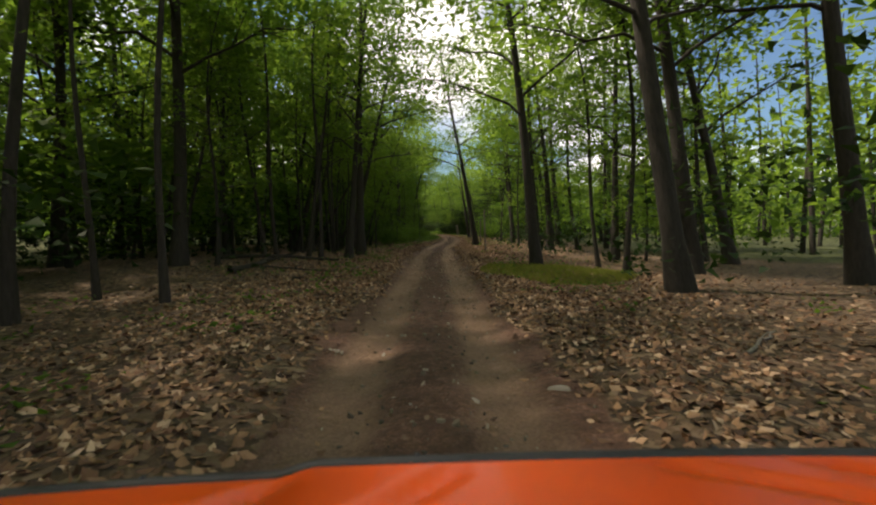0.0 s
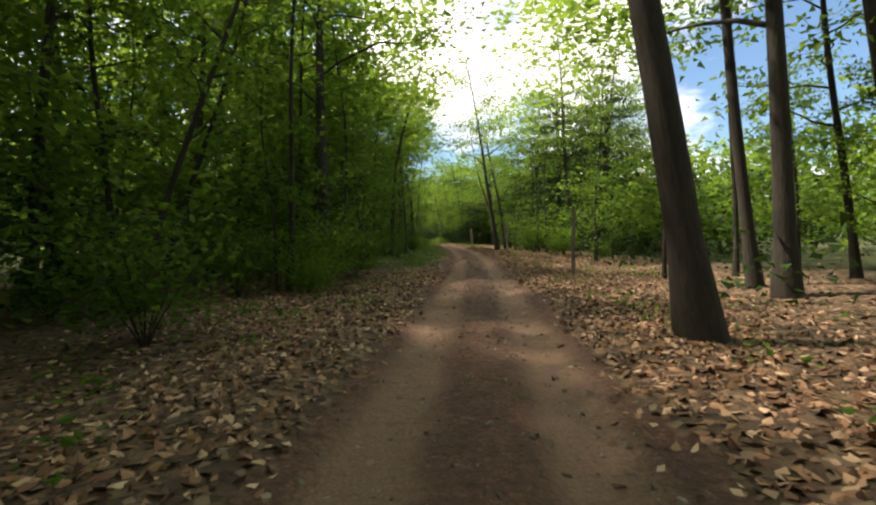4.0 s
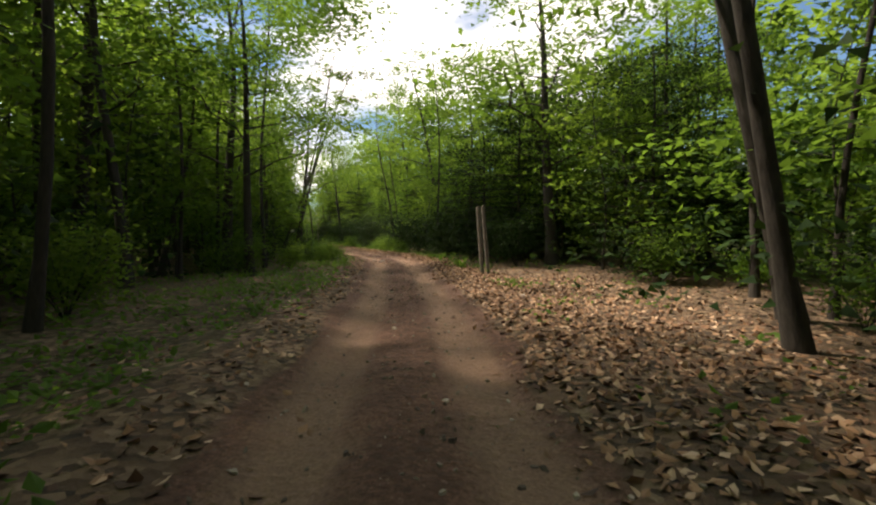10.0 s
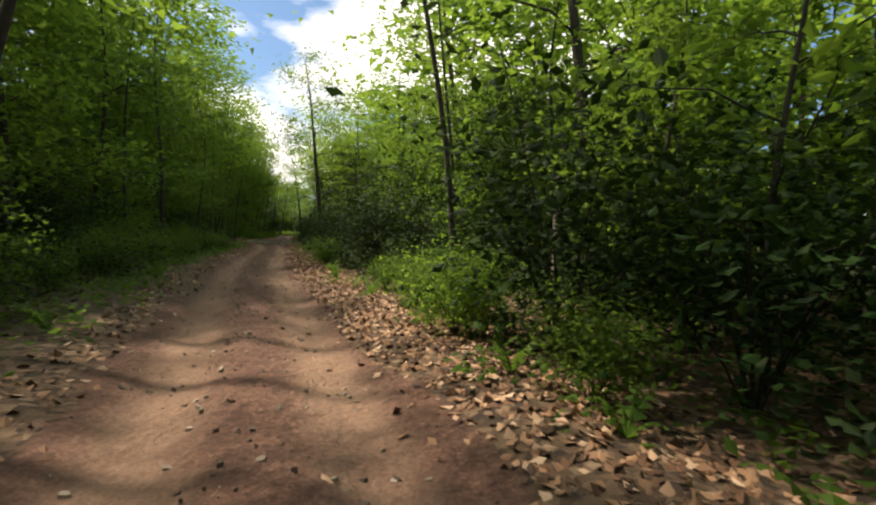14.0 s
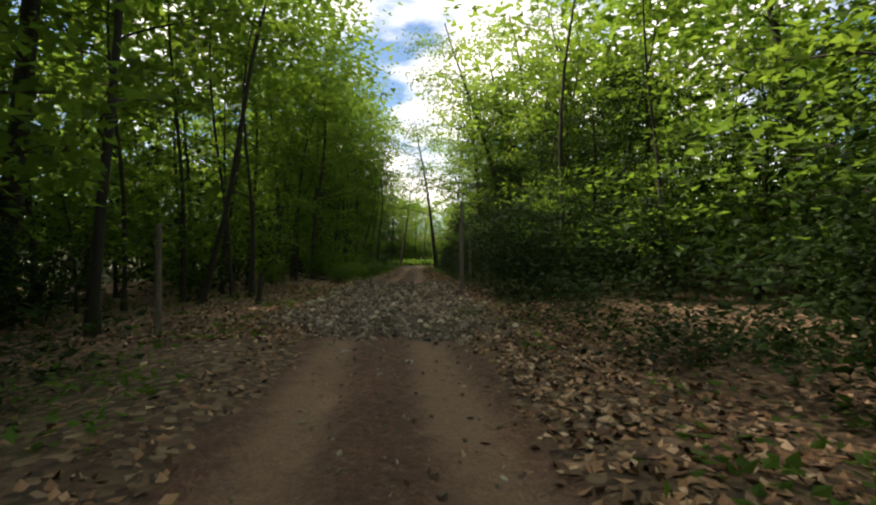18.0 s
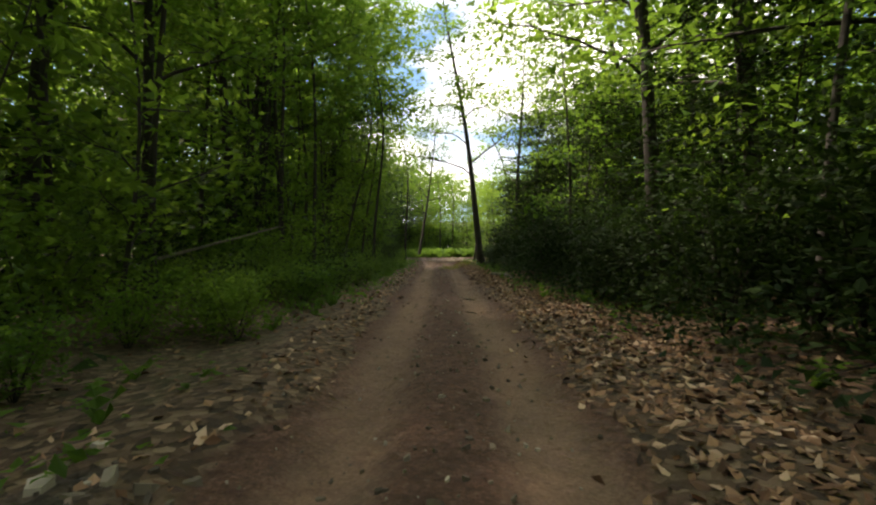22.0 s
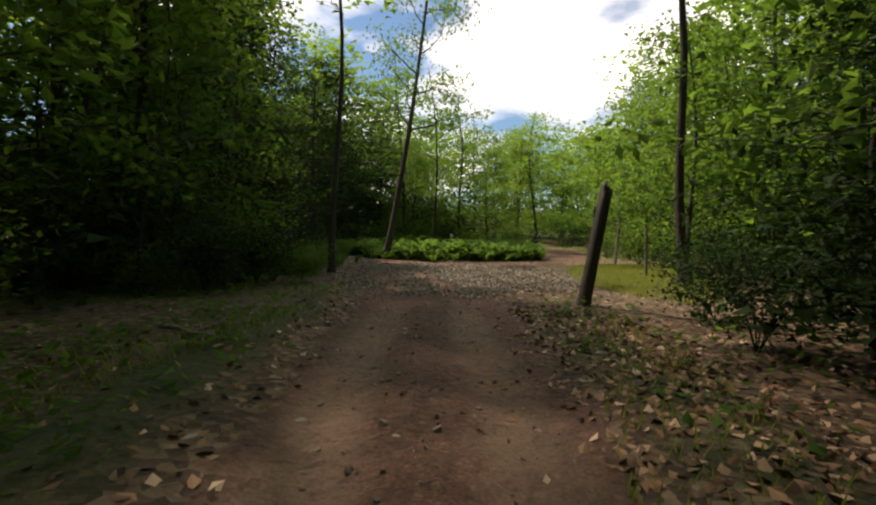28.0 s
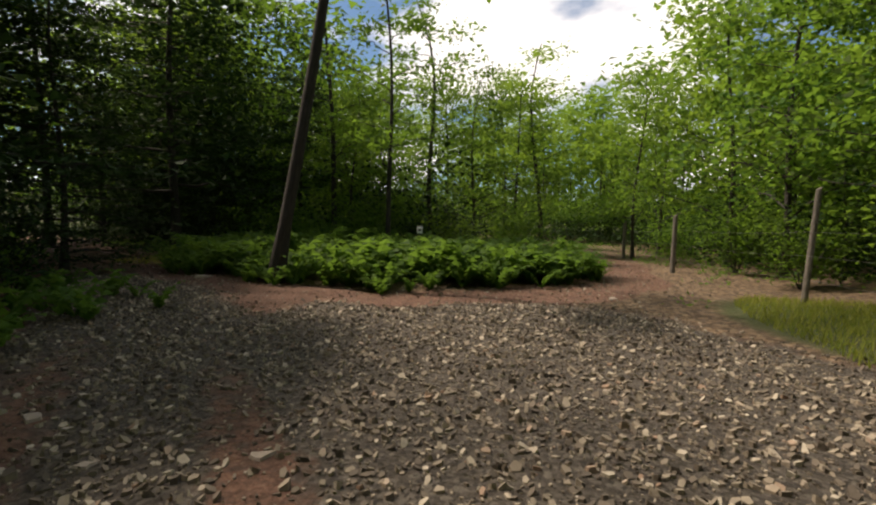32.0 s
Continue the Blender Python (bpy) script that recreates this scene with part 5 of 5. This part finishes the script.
POSTS = [(2.97, 29.71, 2.51, 0.069, -2.8), (4.32, 48.69, 2.15, 0.083, 0.0), (4.40, 64.96, 2.21, 0.064, -1.1), (3.80, 93.44, 2.05, 0.085, -4.0), (4.00, 93.52, 2.10, 0.080, -5.0), (1.78, 115.25, 2.39, 0.073, -0.9), (-13.51, 156.43, 2.89, 0.088, 0.2), (-17.51, 148.71, 1.87, 0.070, 0.9), (-14.53, 166.23, 2.99, 0.088, 0.4), (-21.68, 220.44, 1.79, 0.096, 0.6), (-21.25, 214.54, 2.17, 0.073, 3.3), (-21.23, 207.82, 1.52, 0.058, -1.3), (-21.26, 228.50, 1.77, 0.100, 0.0)]
for x, y, tall, r, tilt in POSTS:
    post(x, y, tall, r * 0.8, tilt)


def wire(a, c, z):
    s = np.linspace(0, 1, 9)
    t = Tubes()
    p = np.array([*a, height(*a) + z]) * (1 - s[:, None]) + np.array([*c, height(*c) + z]) * s[:, None]
    p[:, 2] -= 0.06 * np.sin(s * math.pi)
    t.add(p, np.full(9, 0.0022), 4)
    tagged(new("fence_wire", t.mesh("fence_wire", STEEL)), "thin grey wire strung between the fence posts", "fence wire", "fence wires")


for k in range(len(POSTS) - 4, len(POSTS) - 1):
    line = sorted(POSTS[-4:], key=lambda q: q[1])
    q, r = line[k - len(POSTS) + 4], line[k - len(POSTS) + 5]
    for z in (0.45, 0.9, 1.35):
        wire(q[:2], r[:2], z)


def stump(x, y, r, tall, tilt, label):
    t = Tubes()
    zz = np.array([-0.2, 0.0, 0.15, tall * 0.6, tall, tall + 0.01])
    t.add(np.column_stack([0 * zz, 0.02 * zz, zz]), r * np.array([1.5, 1.35, 1.1, 1.0, 0.95, 0.02]), 11)
    me = t.mesh("stump", BARK)
    rng = np.random.default_rng(int(r * 1000))
    for k, vert in enumerate(me.vertices):
        swell = 1 + 0.16 * math.sin(3 * math.atan2(vert.co.y, vert.co.x) + r * 9) + rng.uniform(-0.06, 0.06)
        vert.co.x *= swell
        vert.co.y *= swell
        if vert.co.z > tall * 0.9:
            vert.co.z += rng.uniform(-0.22, 0.12) * min(tall, 1.0)
    ob = tagged(new("stump", me), label, "stump")
    ob.matrix_basis = Matrix.Translation((x, y, height(x, y))) @ Matrix.Rotation(radians(tilt), 4, "Y")


STUMPS = [(-5.87, 34.80, 0.49, 0.80, -9, 'dark rotten tree stump standing in dead leaves'),
          (-19.23, 154.44, 0.07, 0.85, 8, 'thin dark broken stump among dead leaves'),
          (-23.52, 201.22, 0.10, 2.16, 9, 'leaning dark snag with a broken top beside the track')]
for x, y, r, tall, tilt, label in STUMPS:
    stump(x, y, r, tall, tilt, label)


def marker(u, v):
    x, y = loc(u, v)
    ob = new("trail_marker")
    bm = bmesh.new()
    bmesh.ops.create_cube(bm, size=1, matrix=Matrix.Translation((0, 0, 0.62)) @ Matrix.Diagonal((0.06, 0.06, 1.35, 1)))
    part("stake", bm, BLACK, ob)
    bm = bmesh.new()
    bmesh.ops.create_cube(bm, size=1, matrix=Matrix.Translation((0, -0.045, 1.2)) @ Matrix.Diagonal((0.15, 0.02, 0.19, 1)))
    bmesh.ops.bevel(bm, geom=bm.edges[:], offset=0.006, segments=1, affect="EDGES")
    plate = part("plate", bm, SIGN, ob, "small white plate")
    bm = bmesh.new()
    bmesh.ops.create_cube(bm, size=1, matrix=Matrix.Translation((0, -0.058, 1.2)) @ Matrix.Diagonal((0.07, 0.004, 0.06, 1)))
    part("mark", bm, BLACK, plate)
    ob.matrix_basis = Matrix.Translation((x, y, height(x, y))) @ Matrix.Rotation(END_W, 4, "Z")
    tagged(ob, "dark stake with a small white marker plate among ferns", "trail marker")


marker(-0.5, 13.2)


# ---- the vehicle at the start of the track ----
def vehicle():
    ob = new("utility_vehicle")
    # bonnet: broad orange panel with a raised middle and pressed creases
    nu, nv = 97, 41
    U, V = np.meshgrid(np.linspace(-1.12, 1.0, nu), np.linspace(0, 1, nv), indexing="ij")
    edge_y = 0.80 - 0.022 * ((U - 0.1) / 0.8) ** 2
    Y = edge_y - V * 0.85
    mid = np.exp(-((U - 0.1) / 1.1) ** 4)
    Z = 0.855 + 0.03 * mid + 0.07 * V * (0.6 + 0.4 * mid) - 0.06 * np.clip((np.abs(U + 0.06) - 0.96) / 0.13, 0, 1) ** 2
    for cu, slope, depth in ((-0.22, -1.1, -0.030), (0.08, -0.8, -0.022), (0.36, 1.6, -0.026), (0.60, 1.9, -0.024)):
        Z += depth * np.exp(-((U - cu - slope * V) / 0.026) ** 2) * np.clip(V * 22 - 0.3, 0, 1) * np.exp(-(V / 0.5) ** 2)
    Z += 0.018 * smooth_step(U, -0.27, -0.19)
    v = np.stack([U, Y, Z], -1).reshape(-1, 3)
    i, j = np.meshgrid(np.arange(nu - 1), np.arange(nv - 1), indexing="ij")
    q = np.stack([i * nv + j, (i + 1) * nv + j, (i + 1) * nv + j + 1, i * nv + j + 1], -1).reshape(-1, 4)
    under = v - [0, 0, 0.012]
    hood = child("bonnet", mesh_np("bonnet", np.concatenate([v, under]), np.concatenate([q, q[:, ::-1] + len(v)]), ORANGE, True), ob, "glossy orange plastic bonnet with pressed creases")
    t = Tubes()
    front = v.reshape(nu, nv, 3)[:, 0]
    t.add(front + [0, 0.016, -0.010], np.full(nu, 0.017), 8)
    child("trim", t.mesh("trim", BLACK), hood, "black rubber edge trim")
    for k in (9, 28, 50, 74, 89):
        bm = bmesh.new()
        bmesh.ops.create_uvsphere(bm, u_segments=10, v_segments=6, radius=0.007, matrix=Matrix.Translation(Vector(front[k]) + Vector((0, 0.02, 0.004))))
        part("bolt", bm, BLACK, hood, smooth=True)
    # body under the bonnet
    bm = bmesh.new()
    bmesh.ops.create_cube(bm, size=1, matrix=Matrix.Translation((0.09, 0.05, 0.59)) @ Matrix.Diagonal((1.3, 1.25, 0.42, 1)))
    bmesh.ops.bevel(bm, geom=bm.edges[:], offset=0.06, segments=3, affect="EDGES")
    part("body", bm, BLACK, ob)
    bm = bmesh.new()
    bmesh.ops.create_cube(bm, size=1, matrix=Matrix.Translation((0.09, 0.70, 0.50)) @ Matrix.Diagonal((0.9, 0.10, 0.16, 1)))
    bmesh.ops.bevel(bm, geom=bm.edges[:], offset=0.03, segments=2, affect="EDGES")
    part("bumper", bm, STEEL, ob)
    for sx in (-0.58, 0.76):
        t = Tubes()
        a = np.linspace(0, 6.283, 25)
        t.add(np.stack([0 * a, np.cos(a) * 0.24, np.sin(a) * 0.24], 1), np.full(25, 0.095), 10)
        wheel = child("wheel", t.mesh("wheel", RUBBER), ob)
        wheel.location = (sx, 0.12, 0.315)
        bm = bmesh.new()
        bmesh.ops.create_cone(bm, cap_ends=True, segments=20, radius1=0.17, radius2=0.17, depth=0.14, matrix=Matrix.Rotation(radians(90), 4, "Y"))
        bmesh.ops.bevel(bm, geom=bm.edges[:], offset=0.015, segments=1, affect="EDGES")
        rim = part("rim", bm, STEEL, wheel)
        bm = bmesh.new()
        bmesh.ops.create_cube(bm, size=1, matrix=Matrix.Translation((sx * 0.92 + 0.007, 0.12, 0.36)) @ Matrix.Diagonal((0.3, 0.07, 0.07, 1)))
        part("axle", bm, STEEL, ob)
    ob.matrix_basis = Matrix.Translation((PATH[0][1], PATH[0][2] + 0.02, height(0, 0.1) - 0.01)) @ Matrix.Rotation(radians(-1.5), 4, "Y")
    tagged(ob, "orange off-road vehicle front with black trim on the track", "vehicle")


vehicle()
